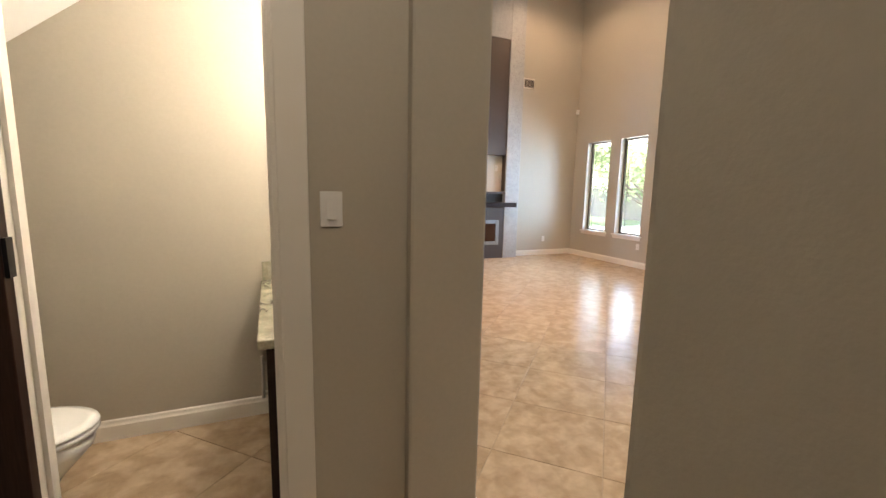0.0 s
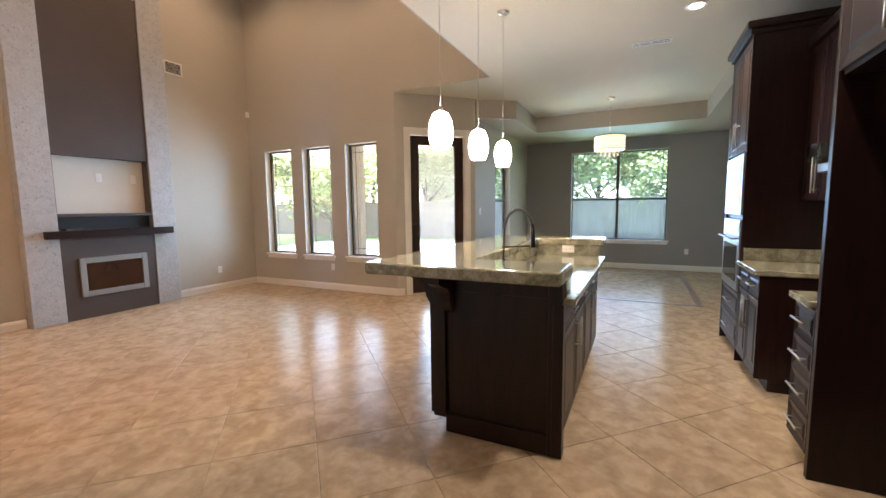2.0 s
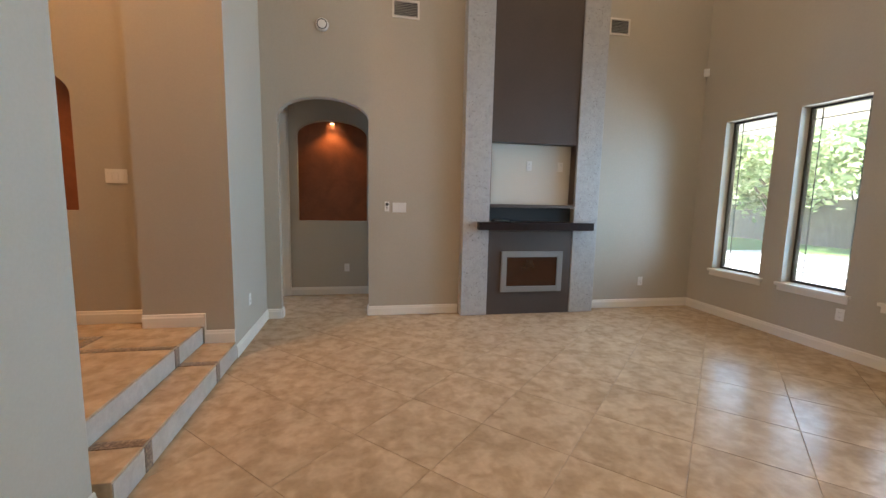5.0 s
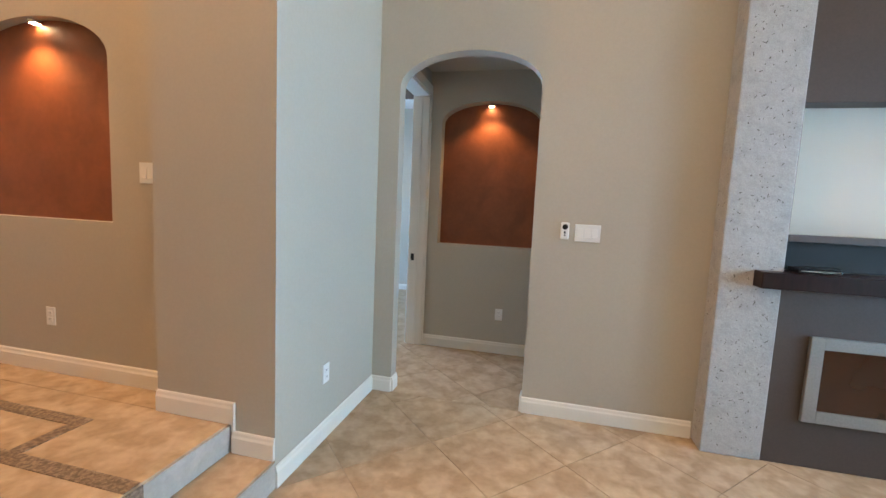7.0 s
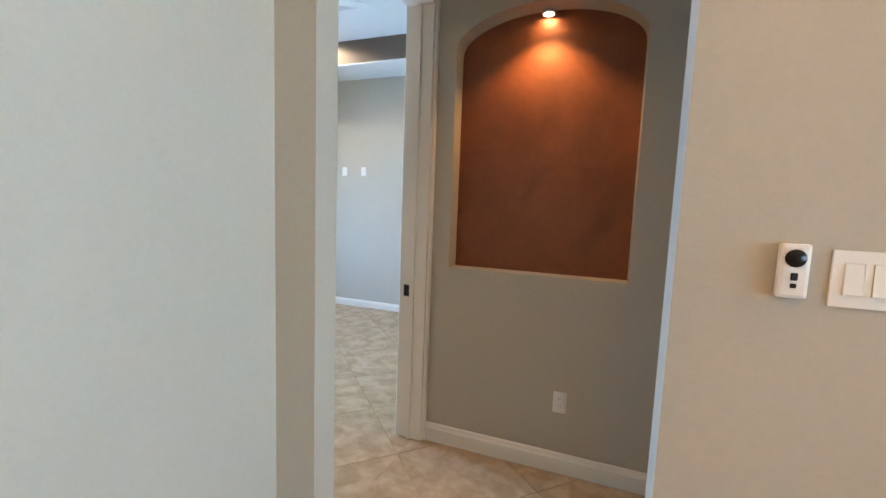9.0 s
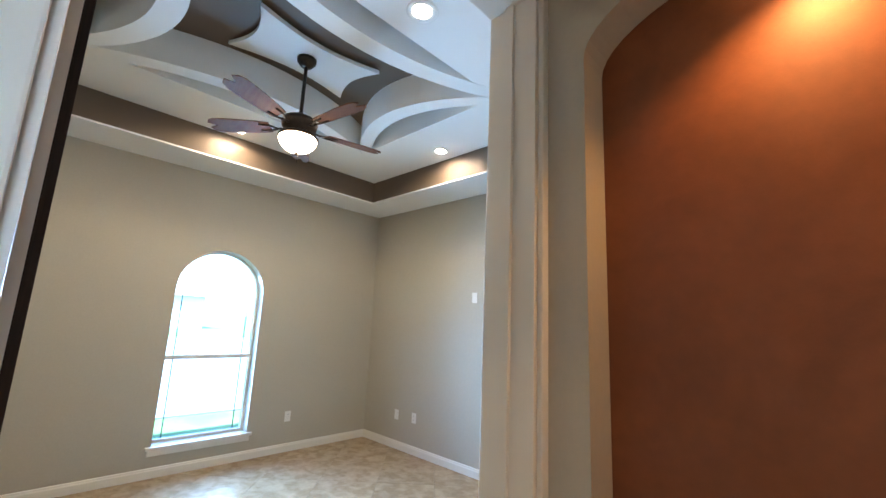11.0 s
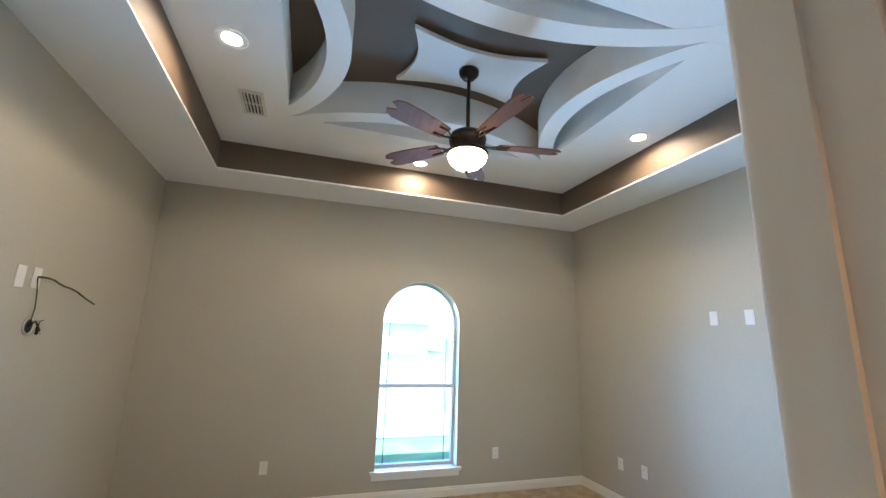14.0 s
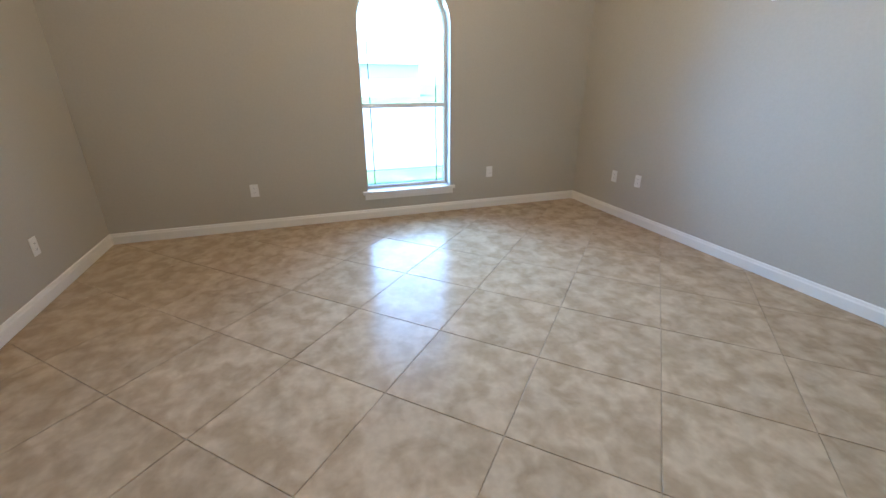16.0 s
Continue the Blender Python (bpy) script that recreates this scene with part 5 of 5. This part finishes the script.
part("toe_kick", boxes((3.502, 3.78, CB, CY - 0.09, 0.002, 0.10)), ESPRESSO, dc)
for k in range(4):
    z0 = 0.115 + k * 0.188
    dr = part("drawer_front", panel_door(bmesh.new(), 3.506, 3.796, z0, z0 + 0.182, CY, 0.02, out=1, rim=0.04), ESPRESSO, dc)
    bar_handle(dr, (3.58, CY, z0 + 0.1), (3.72, CY, z0 + 0.1), (0, 0.03, 0))
ct2 = thing("worktop", pose(3.65, -0.55, 0.875), "short green-beige granite worktop above drawers", "countertop")
part("slab", slab_with_edge(rounded_outline([(3.502, CB), (3.82, CB), (3.82, CY + 0.03), (3.502, CY + 0.03)], 0.02), 0.874, 0.912, 0.01), GRANITE, ct2)
part("splash", boxes((3.502, 3.82, CB, CB + 0.02, 0.913, 1.02), bevel=0.003), GRANITE, ct2)

uc = thing("wall_cabinet", pose(4.92, -0.77, 1.42), "espresso wall cabinet with two tall doors", "wall cabinet")
part("carcass", boxes((4.60, 5.248, CB, -0.60, 1.42, 2.62)), ESPRESSO, uc)
part("crown", boxes((4.57, 5.248, CB, -0.55, 2.621, 2.70), bevel=0.012), ESPRESSO, uc)
for a, b, hx in ((4.604, 4.922, 4.89), (4.928, 5.244, 4.96)):
    do = part("door", panel_door(bmesh.new(), a, b, 1.43, 2.61, -0.58, 0.02, out=1), ESPRESSO, uc)
    bar_handle(do, (hx, -0.58, 1.50), (hx, -0.58, 1.72), (0, 0.03, 0))
uc2 = thing("wall_cabinet", pose(3.65, -0.77, 1.42), "narrow espresso wall cabinet with a steel handle", "wall cabinet")
part("carcass", boxes((3.502, 3.80, CB, -0.60, 1.42, 2.62)), ESPRESSO, uc2)
part("crown", boxes((3.502, 3.83, CB, -0.55, 2.621, 2.70), bevel=0.012), ESPRESSO, uc2)
do = part("door", panel_door(bmesh.new(), 3.506, 3.796, 1.43, 2.61, -0.58, 0.02, out=1), ESPRESSO, uc2)
bar_handle(do, (3.76, -0.58, 1.50), (3.76, -0.58, 1.72), (0, 0.03, 0))

hood = thing("range_hood", pose(4.19, -0.7, 1.60), "steel chimney range hood with a curved glass canopy", "range hood")
part("chimney", boxes((4.03, 4.35, CB, -0.62, 1.665, KITCHEN_TOP - 0.004), bevel=0.004), STEEL, hood)
part("motor_box", boxes((3.86, 4.52, CB, -0.45, 1.60, 1.66), bevel=0.008), STEEL, hood)
gb = bmesh.new()
rows_ = []
for z_off in (0.0, 0.008):
    rows_.append([[gb.verts.new((3.82 + 0.74 * i / 16, CB + 0.02 + (0.50 + 0.08 * math.sin(math.pi * i / 16)) * j, 1.665 + 0.085 * math.sin(math.pi * i / 16) + z_off)) for j in (0, 1)] for i in range(17)])
for i in range(16):
    for r_ in (0, 1):
        gb.faces.new((rows_[r_][i][0], rows_[r_][i + 1][0], rows_[r_][i + 1][1], rows_[r_][i][1]))
    for j in (0, 1):
        gb.faces.new((rows_[0][i][j], rows_[0][i + 1][j], rows_[1][i + 1][j], rows_[1][i][j]))
bmesh.ops.recalc_face_normals(gb, faces=gb.faces[:])
part("canopy_glass", gb, HOOD_GLASS, hood, "curved greenish canopy glass")

fe = thing("refrigerator_surround", pose(2.95, -0.5, 0), "tall espresso panel and cabinet round an empty refrigerator bay", "refrigerator cabinet")
part("side_panel", boxes((3.46, 3.50, CB, -0.19, 0.002, 2.80), bevel=0.003), ESPRESSO, fe)
part("side_panel", boxes((2.425, 2.46, CB, -0.19, 0.002, 2.80), bevel=0.003), ESPRESSO, fe)
part("upper_box", boxes((2.461, 3.459, CB, -0.21, 1.98, 2.80)), ESPRESSO, fe)
for a, b, hx in ((2.425, 2.957, 2.92), (2.963, 3.455, 3.0)):
    do = part("door", panel_door(bmesh.new(), a, b, 2.0, 2.78, -0.19, 0.02, out=1), ESPRESSO, fe)
    bar_handle(do, (hx, -0.19, 2.05), (hx, -0.19, 2.22), (0, 0.03, 0))
part("crown", boxes((2.40, 3.53, CB, -0.15, 2.801, 2.88), bevel=0.014), ESPRESSO, fe)

# ---- bathroom ----
toi = thing("toilet", pose(-0.95, 1.72, 0), "white porcelain toilet with closed lid", "toilet")


def oval(cx, cy, rx, ry, profile, steps=28):
    bm = bmesh.new()
    rings = []
    for s, z, dx in profile:
        rings.append([bm.verts.new((cx + dx + rx * s * math.cos(a), cy + ry * s * math.sin(a), z)) for a in (2 * math.pi * k / steps for k in range(steps))])
    for a, b in zip(rings, rings[1:]):
        for k in range(steps):
            bm.faces.new((a[k], a[(k + 1) % steps], b[(k + 1) % steps], b[k]))
    bm.faces.new(rings[0][::-1])
    bm.faces.new(rings[-1])
    bmesh.ops.recalc_face_normals(bm, faces=bm.faces[:])
    for f in bm.faces:
        f.smooth = True
    return bm


part("bowl", oval(-0.93, 1.72, 0.27, 0.185, [(0.62, 0.002, -0.06), (0.6, 0.12, -0.06), (0.7, 0.22, -0.04), (0.95, 0.34, 0), (1.0, 0.395, 0)]), PORCELAIN, toi)
part("seat", oval(-0.93, 1.72, 0.28, 0.19, [(0.97, 0.396, 0), (1.0, 0.402, 0), (1.0, 0.415, 0), (0.97, 0.42, 0)]), PORCELAIN, toi)
part("lid", oval(-0.93, 1.72, 0.28, 0.19, [(0.97, 0.421, 0), (1.01, 0.427, 0), (1.0, 0.438, 0), (0.85, 0.447, 0)]), PORCELAIN, toi)
part("tank", boxes((-1.45, -1.25, 1.51, 1.93, 0.38, 0.74), bevel=0.02), PORCELAIN, toi)
part("tank_lid", boxes((-1.46, -1.24, 1.50, 1.94, 0.741, 0.775), bevel=0.01), PORCELAIN, toi)
part("flush_lever", tube([(-1.248, 1.57, 0.68), (-1.23, 1.57, 0.68), (-1.225, 1.64, 0.675)], 0.007), CHROME, toi)
part("pedestal", boxes((-1.32, -1.07, 1.61, 1.83, 0.002, 0.38), bevel=0.02), PORCELAIN, toi)

vn = thing("bathroom_vanity", pose(0.25, 1.95, 0), "dark espresso bathroom vanity against the wall", "vanity")
part("carcass", boxes((0.005, 0.625, 1.34, 2.355, 0.10, 0.80)), ESPRESSO, vn)
part("toe_kick", boxes((0.02, 0.625, 1.36, 2.355, 0.002, 0.10)), ESPRESSO, vn)
part("side_panel", boxes((-0.01, 0.625, 1.32, 1.339, 0.002, 0.80), bevel=0.002), ESPRESSO, vn)
for a, b in ((1.345, 1.90), (1.91, 2.345)):
    dd = panel_door(bmesh.new(), 0, b - a, 0.12, 0.79, 0, 0.018)
    do = part("door", shift(dd, facing(0.004, b, 0, 0, -1)), ESPRESSO, vn)
    bar_handle(do, (0.004, a + 0.05, 0.6), (0.004, a + 0.05, 0.72), (-0.03, 0, 0))
vt = thing("stone_worktop", pose(0.25, 1.95, 0.8), "pale polished granite vanity top with a splash", "countertop")
part("slab", slab_with_edge(rounded_outline([(-0.04, 1.30), (0.625, 1.30), (0.625, 2.357), (-0.04, 2.357)], 0.02), 0.802, 0.84, 0.01), GRANITE, vt)
part("splash", boxes((-0.03, 0.625, 2.339, 2.357, 0.841, 0.95), bevel=0.003), GRANITE, vt)
ft = thing("bathroom_faucet", pose(0.18, 1.9, 0.841), "small chrome bathroom faucet on the vanity", "faucet")
part("spout", tube([(0.2, 1.95, 0.842), (0.2, 1.95, 0.95), (0.17, 1.95, 1.034), (0.11, 1.95, 0.97), (0.08, 1.95, 0.94)], 0.011), CHROME, ft)
part("handle", tube([(0.22, 2.05, 0.842), (0.22, 2.05, 0.90), (0.18, 2.06, 0.91)], 0.01), CHROME, ft)
part("handle", tube([(0.22, 1.85, 0.842), (0.22, 1.85, 0.90), (0.18, 1.84, 0.91)], 0.01), CHROME, ft)
vl = thing("vanity_light", pose(0.63, 1.75, 2.15), "lit opal glass bar light above the vanity", "wall light")
part("back_bar", boxes((0.595, 0.627, 1.45, 2.05, 2.1, 2.2), bevel=0.006), CHROME, vl)
for y in (1.55, 1.75, 1.95):
    part("glass", lathe([(0, 0), (0.04, 0.01), (0.055, 0.06), (0.05, 0.12), (0, 0.12)], (0.53, y, 2.08), 16), SHADE, vl)
point_lamp("vanity_lamp", 0.42, 1.75, 2.15, BATH_W, (1.0, 0.98, 0.9), 0.12)

# ---- ceiling fan ----
FANX, FANY = -1.40, 8.80
fan = thing("ceiling_fan", pose(FANX, FANY, 2.86), "bronze five-blade ceiling fan with a lit glass bowl", "ceiling fan")
part("canopy", lathe([(0, 3.70), (0.075, 3.70), (0.072, 3.67), (0.045, 3.635), (0.016, 3.625), (0, 3.625)], (FANX, FANY, -0.126)), BRONZE, fan)
part("downrod", tube([(FANX, FANY, 3.08), (FANX, FANY, 3.51)], 0.014, 12), BRONZE, fan)
part("motor", lathe([(0, 3.20), (0.04, 3.20), (0.06, 3.17), (0.12, 3.155), (0.135, 3.12), (0.125, 3.075), (0.09, 3.05), (0.09, 3.03), (0, 3.03)], (FANX, FANY, -0.10), 32), BRONZE, fan)
part("light_collar", lathe([(0.085, 3.035), (0.14, 3.025), (0.15, 3.01), (0.14, 3.0), (0.085, 3.0)], (FANX, FANY, -0.10), 32), BRONZE, fan)
part("glass_bowl", lathe([(0.135, 3.0), (0.14, 2.985), (0.125, 2.95), (0.09, 2.915), (0.05, 2.898), (0, 2.893)], (FANX, FANY, -0.10), 32), BOWL, fan, "lit frosted glass bowl")
part("finial", lathe([(0, 2.895), (0.012, 2.89), (0.016, 2.875), (0.008, 2.86), (0, 2.855)], (FANX, FANY, -0.10), 12), BRONZE, fan)
part("pull_chain", tube([(FANX + 0.02, FANY, 2.795), (FANX + 0.02, FANY, 2.70)], 0.002, 5), BRONZE, fan)
for k in range(5):
    a = 8 + k * 72
    turn = pose(FANX, FANY, 2.985, 0, 0, a)
    bl = bmesh.new()
    outline = [(0.22, -0.055), (0.30, -0.066), (0.50, -0.078), (0.62, -0.078), (0.67, -0.062), (0.69, -0.03), (0.625, 0.0), (0.69, 0.03), (0.67, 0.062), (0.62, 0.078), (0.50, 0.078), (0.30, 0.066), (0.22, 0.055)]
    lo = [bl.verts.new((x, y, -0.004)) for x, y in outline]
    hi = [bl.verts.new((x, y, 0.004)) for x, y in outline]
    bl.faces.new(lo[::-1])
    bl.faces.new(hi)
    for i in range(len(outline)):
        j = (i + 1) % len(outline)
        bl.faces.new((lo[i], lo[j], hi[j], hi[i]))
    blade = part("blade", shift(bl, turn @ pose(0, 0, 0, 12, 0, 0)), CHERRY, fan, "reddish cherry wood blade")
    arm = merged(tube([(0.10, 0, 0.0), (0.16, 0, -0.012), (0.22, 0.03, -0.008), (0.30, 0.035, -0.006)], 0.008), tube([(0.16, 0, -0.012), (0.22, -0.03, -0.008), (0.30, -0.035, -0.006)], 0.008))
    part("blade_arm", shift(arm, turn @ pose(0, 0, 0, 12, 0, 0)), BRONZE, blade, "scrolled bronze blade arm")
fan_data = bpy.data.lights.new("fan_lamp", "SPOT")
fan_data.energy, fan_data.color, fan_data.spot_size, fan_data.spot_blend, fan_data.shadow_soft_size = FAN_W, (1.0, 0.92, 0.78), radians(178), 0.08, 0.1
new("fan_lamp", fan_data).matrix_world = look((FANX, FANY, 2.69), (FANX, FANY, 1.0))

# ---- outdoors ----
GZ = -0.16
structure("ground", boxes((-400, 400, -400, 400, GZ - 0.3, GZ)), GRASS, "green lawn reaching the horizon", "ground")
structure("patio", boxes((6.66, 16.0, 3.40, 14.0, GZ + 0.001, GZ + 0.08), bevel=0.01), CONCRETE, "pale concrete patio slab", "patio")
structure("driveway", boxes((-30.0, -6.6, -6, 36, GZ + 0.001, GZ + 0.03)), DRIVE, "grey concrete driveway", "driveway")
pc = thing("patio_column", pose(7.0, 5.2, GZ + 0.08), "slim pale stucco patio post", "column")
part("shaft", boxes((6.93, 7.09, 5.14, 5.30, GZ + 0.081, 2.749), bevel=0.012), STUCCO, pc)
part("base", boxes((6.91, 7.11, 5.12, 5.32, GZ + 0.082, GZ + 0.22), bevel=0.012), STUCCO, pc)
# outline extended to the door corner to block sun through the windows
structure("patio_roof", prism([(6.645, 4.16), (7.46, 3.345), (9.3, 3.345), (9.3, 9.0), (6.645, 9.0)], 2.75, 2.95), STUCCO, "stucco patio roof on a column", "roof")
# two unseen slabs added only to block direct sun at these windows
structure("roof_eave", boxes((11.085, 12.1, -1.2, 3.4, 2.72, 2.9)), STUCCO, "unseen stucco slab added to keep sun off the nook window", "roof")
structure("roof_eave", boxes((-4.6, -3.65, 6.2, 11.3, 2.9, 3.08)), STUCCO, "unseen stucco slab added to shade the bedroom window and lawn", "roof")


def fence(name, a, b, h):
    a, b = Vector(a), Vector(b)
    d = b - a
    n = int(d.length / 0.15)
    top = thing(name, pose(a.x, a.y, GZ), "weathered grey wooden board fence behind the lawn", "fence")
    d.normalize()
    ang = math.degrees(math.atan2(d.y, d.x))
    board = mesh_of("board", boxes((0.001, 0.149, -0.01, 0.01, 0.02, h), bevel=0.0), FENCE_WOOD)
    rr = random.Random(3)
    for k in range(n):
        ob = new("board", board)
        ob.parent = top
        ob.matrix_basis = pose(d.x * 0.15 * k, d.y * 0.15 * k, rr.uniform(-0.015, 0.015), 0, 0, ang)
    for z in (0.3, 1.5):
        bm = boxes((0, n * 0.15, 0.011, 0.05, z, z + 0.09))
        rail = part("rail", bm, FENCE_WOOD, top, local=True)
        rail.matrix_basis = pose(0, 0, 0, 0, 0, ang)
    return top


fence("fence", (20.0, -8.0), (20.0, 26.0), 1.9)


def tree(x, y, h, spread, seed, leaves=9000, leaf=0.15):
    r = random.Random(seed)
    top = thing("tree", pose(x, y, GZ), "leafy green garden tree with a forked trunk", "tree", "garden trees")
    tips = []
    bms = [tube([(0, 0, 0), (0.05, 0.02, h * 0.2), (0.1, -0.03, h * 0.42)], [0.16, 0.13, 0.10], 9)]
    for k in range(8):
        a = 2 * math.pi * k / 8 + r.uniform(-0.3, 0.3)
        z0 = h * r.uniform(0.12, 0.42)
        reach, rise = spread * r.uniform(0.45, 0.8), h * r.uniform(0.2, 0.5)
        p1 = Vector((0.07, 0, z0))
        p3 = Vector((math.cos(a) * reach, math.sin(a) * reach, z0 + rise))
        p2 = (p1 + p3) / 2 + Vector((0, 0, -0.1 * h * r.random()))
        bms.append(tube([p1, p2, p3], [0.07, 0.045, 0.015], 6))
        tips += [p3, p2 * 0.4 + p3 * 0.6]
    part("trunk", merged(*bms), BARK, top, local=True)
    verts, faces = [], []
    clumps = [t + Vector((r.gauss(0, 0.3), r.gauss(0, 0.3), r.gauss(0.2, 0.35))) for t in tips for _ in range(3)]
    for k in range(leaves):
        c = r.choice(clumps)
        p = c + Vector((r.gauss(0, 1), r.gauss(0, 1), r.gauss(0, 0.75))) * spread * 0.16
        u = Vector((r.gauss(0, 1), r.gauss(0, 1), r.gauss(0, 0.5))).normalized()
        v = u.cross(Vector((r.gauss(0, 1), r.gauss(0, 1), r.gauss(0, 1)))).normalized()
        s = leaf * r.uniform(0.5, 1.2)
        i = len(verts)
        verts += [p - u * s, p - v * s * 0.45, p + u * s, p + v * s * 0.45]
        faces.append((i, i + 1, i + 2, i + 3))
    me = bpy.data.meshes.new("crown")
    me.from_pydata([tuple(v) for v in verts], [], faces)
    me.materials.append(LEAF)
    crown = new("crown", me)
    crown.parent = top


for k, (x, y, h, s) in enumerate(((22.5, -3.5, 7.0, 3.6), (22.8, -0.5, 6.5, 3.4), (23.5, 2.6, 7.5, 3.6), (22.6, 5.6, 6.5, 3.4), (22.5, 8.8, 7.5, 3.5), (22.3, 12.0, 7.0, 3.4), (16.5, 14.0, 6.0, 3.0), (22.0, 15.5, 7.0, 3.4),
                                 (15.0, 19.0, 6.5, 3.2), (11.0, 21.0, 7.0, 3.4), (24.0, 19.0, 8.0, 3.8), (27.0, 6.5, 9.5, 4.4), (27.5, 0.5, 9.5, 4.4), (27.0, 12.5, 9.5, 4.4))):
    tree(x, y, h, s, 10 + k)

nh = thing("neighbour_house", pose(-50, 12, GZ), "pale stucco neighbour house across the driveway", "house")
part("wall", boxes((-57, -48, 2, 22, GZ, 3.2)), STUCCO, nh)
rb = bmesh.new()
rv = [rb.verts.new(p) for p in ((-57.5, 1.5, 3.2), (-47.5, 1.5, 3.2), (-47.5, 22.5, 3.2), (-57.5, 22.5, 3.2), (-52.5, 5.5, 5.8), (-52.5, 18.5, 5.8))]
for f in ((0, 1, 4), (1, 2, 5, 4), (2, 3, 5), (3, 0, 4, 5), (3, 2, 1, 0)):
    rb.faces.new([rv[i] for i in f])
part("roof", rb, ROOF, nh)

# ---- floor tiles ----
PITCH, GAP = 0.565, 0.0032


def clipped(poly, x0, x1, y0, y1):
    for axis, lim, sign in ((0, x0, 1), (0, x1, -1), (1, y0, 1), (1, y1, -1)):
        out = []
        for i, p in enumerate(poly):
            q = poly[(i + 1) % len(poly)]
            a, b = sign * (p[axis] - lim), sign * (q[axis] - lim)
            if a >= 0:
                out.append(p)
            if (a < 0) != (b < 0):
                s = a / (a - b)
                out.append((p[0] + (q[0] - p[0]) * s, p[1] + (q[1] - p[1]) * s))
        poly = out
        if len(poly) < 3:
            return []
    area = 0.5 * abs(sum(p[0] * poly[i - 1][1] - p[1] * poly[i - 1][0] for i, p in enumerate(poly)))
    return poly if area > 0.004 else []


def tile_mesh(poly):
    """A tile with an eased edge, its middle at the origin."""
    cx, cy = sum(p[0] for p in poly) / len(poly), sum(p[1] for p in poly) / len(poly)
    rows = []
    for inset, z in ((0.0, -0.004), (0.0, -0.0014), (0.0022, 0.0)):
        row = []
        for px, py in poly:
            d = Vector((cx - px, cy - py))
            q = Vector((px, py)) + d * (inset * 1.4 / max(d.length, 0.01))
            row.append((q.x - cx, q.y - cy, z))
        rows.append(row)
    n = len(poly)
    verts = [v for row in rows for v in row]
    faces = [tuple(range(2 * n, 3 * n))]
    for r in (0, 1):
        faces += [(r * n + i, r * n + (i + 1) % n, (r + 1) * n + (i + 1) % n, (r + 1) * n + i) for i in range(n)]
    me = bpy.data.meshes.new("tile")
    me.from_pydata(verts, [], faces)
    me.materials.append(TILE)
    return me, cx, cy


def lay_tiles(name, label, diff, total, areas):
    """Diagonal tiles; joints run where y - x = diff + k * step and x + y = total + k * step."""
    floor = thing(name, Matrix(), label, "floor", kind="structure")
    step = PITCH * math.sqrt(2)
    half = (PITCH - GAP) / math.sqrt(2)
    whole = None
    for x0, x1, y0, y1 in areas:
        ks = [math.floor((d - diff) / step) for d in (y0 - x1, y1 - x0)]
        js = [math.floor((s - total) / step) for s in (x0 + y0, x1 + y1)]
        for k in range(ks[0], ks[1] + 1):
            for j in range(js[0], js[1] + 1):
                d, s = diff + (k + 0.5) * step, total + (j + 0.5) * step
                cx, cy = (s - d) / 2, (s + d) / 2
                poly = [(cx + half, cy), (cx, cy + half), (cx - half, cy), (cx, cy - half)]
                cut = clipped(poly, x0, x1, y0, y1)
                if not cut:
                    continue
                if len(cut) == 4 and cut == poly:
                    if whole is None:
                        whole = tile_mesh([(half, 0), (0, half), (-half, 0), (0, -half)])[0]
                    me, px, py = whole, cx, cy
                else:
                    me, px, py = tile_mesh(cut)
                ob = new("tile", me)
                ob.parent = floor
                ob.matrix_basis = pose(px, py, 0)
    return floor


lay_tiles("floor_living", "polished mottled beige floor tiles laid diagonally", -1.155, 4.215, [(0.775, NOOK_E, SOUTH, YN), (-2.1, 0.775, SOUTH, 1.15)])
lay_tiles("floor_bath", "mottled beige bathroom floor tiles laid diagonally", -1.155, 4.215, [(-2.1, 0.63, 1.15, 2.36)])
lay_tiles("floor_vestibule", "mottled beige vestibule floor tiles laid diagonally", 9.01, 7.48, [(0.843, 2.57, YN, 8.455)])
lay_tiles("floor_bedroom", "polished mottled beige bedroom floor tiles laid diagonally", 9.01, 7.48, [(BX0, 0.843, BY0, BY1)])

# dark mosaic borders let into the floors
for x0, x1, y0, y1 in ((7.44, 10.25, -0.22, -0.13), (7.44, 10.25, 2.45, 2.54), (7.44, 7.53, -0.13, 2.45), (10.16, 10.25, -0.13, 2.45)):
    structure("inlay_strip", boxes((x0, x1, y0, y1, -0.002, 0.003)), MOSAIC, "dark mosaic border strip in the tiled floor", "floor inlay")
for x0, x1, y0, y1, z in ((0.585, 0.842, 5.57, 5.64, 0.15), (0.585, 0.842, 4.53, 4.60, 0.15), (-2.4, 0.578, 5.53, 5.60, 0.30), (-2.4, -0.07, 5.83, 5.90, 0.30), (-0.14, -0.07, 5.602, 5.828, 0.30)):
    structure("inlay_strip", boxes((x0, x1, y0, y1, z, z + 0.003)), MOSAIC, "dark mosaic strip in the entry steps", "floor inlay")
for x, y0, y1, z in ((0.847, 5.57, 5.64, 0.0), (0.847, 4.53, 4.60, 0.0), (0.587, 5.53, 5.60, 0.15)):
    structure("inlay_strip", boxes((x, x + 0.003, y0, y1, z + 0.004, z + 0.146)), MOSAIC, "dark mosaic strip down a step riser", "floor inlay")
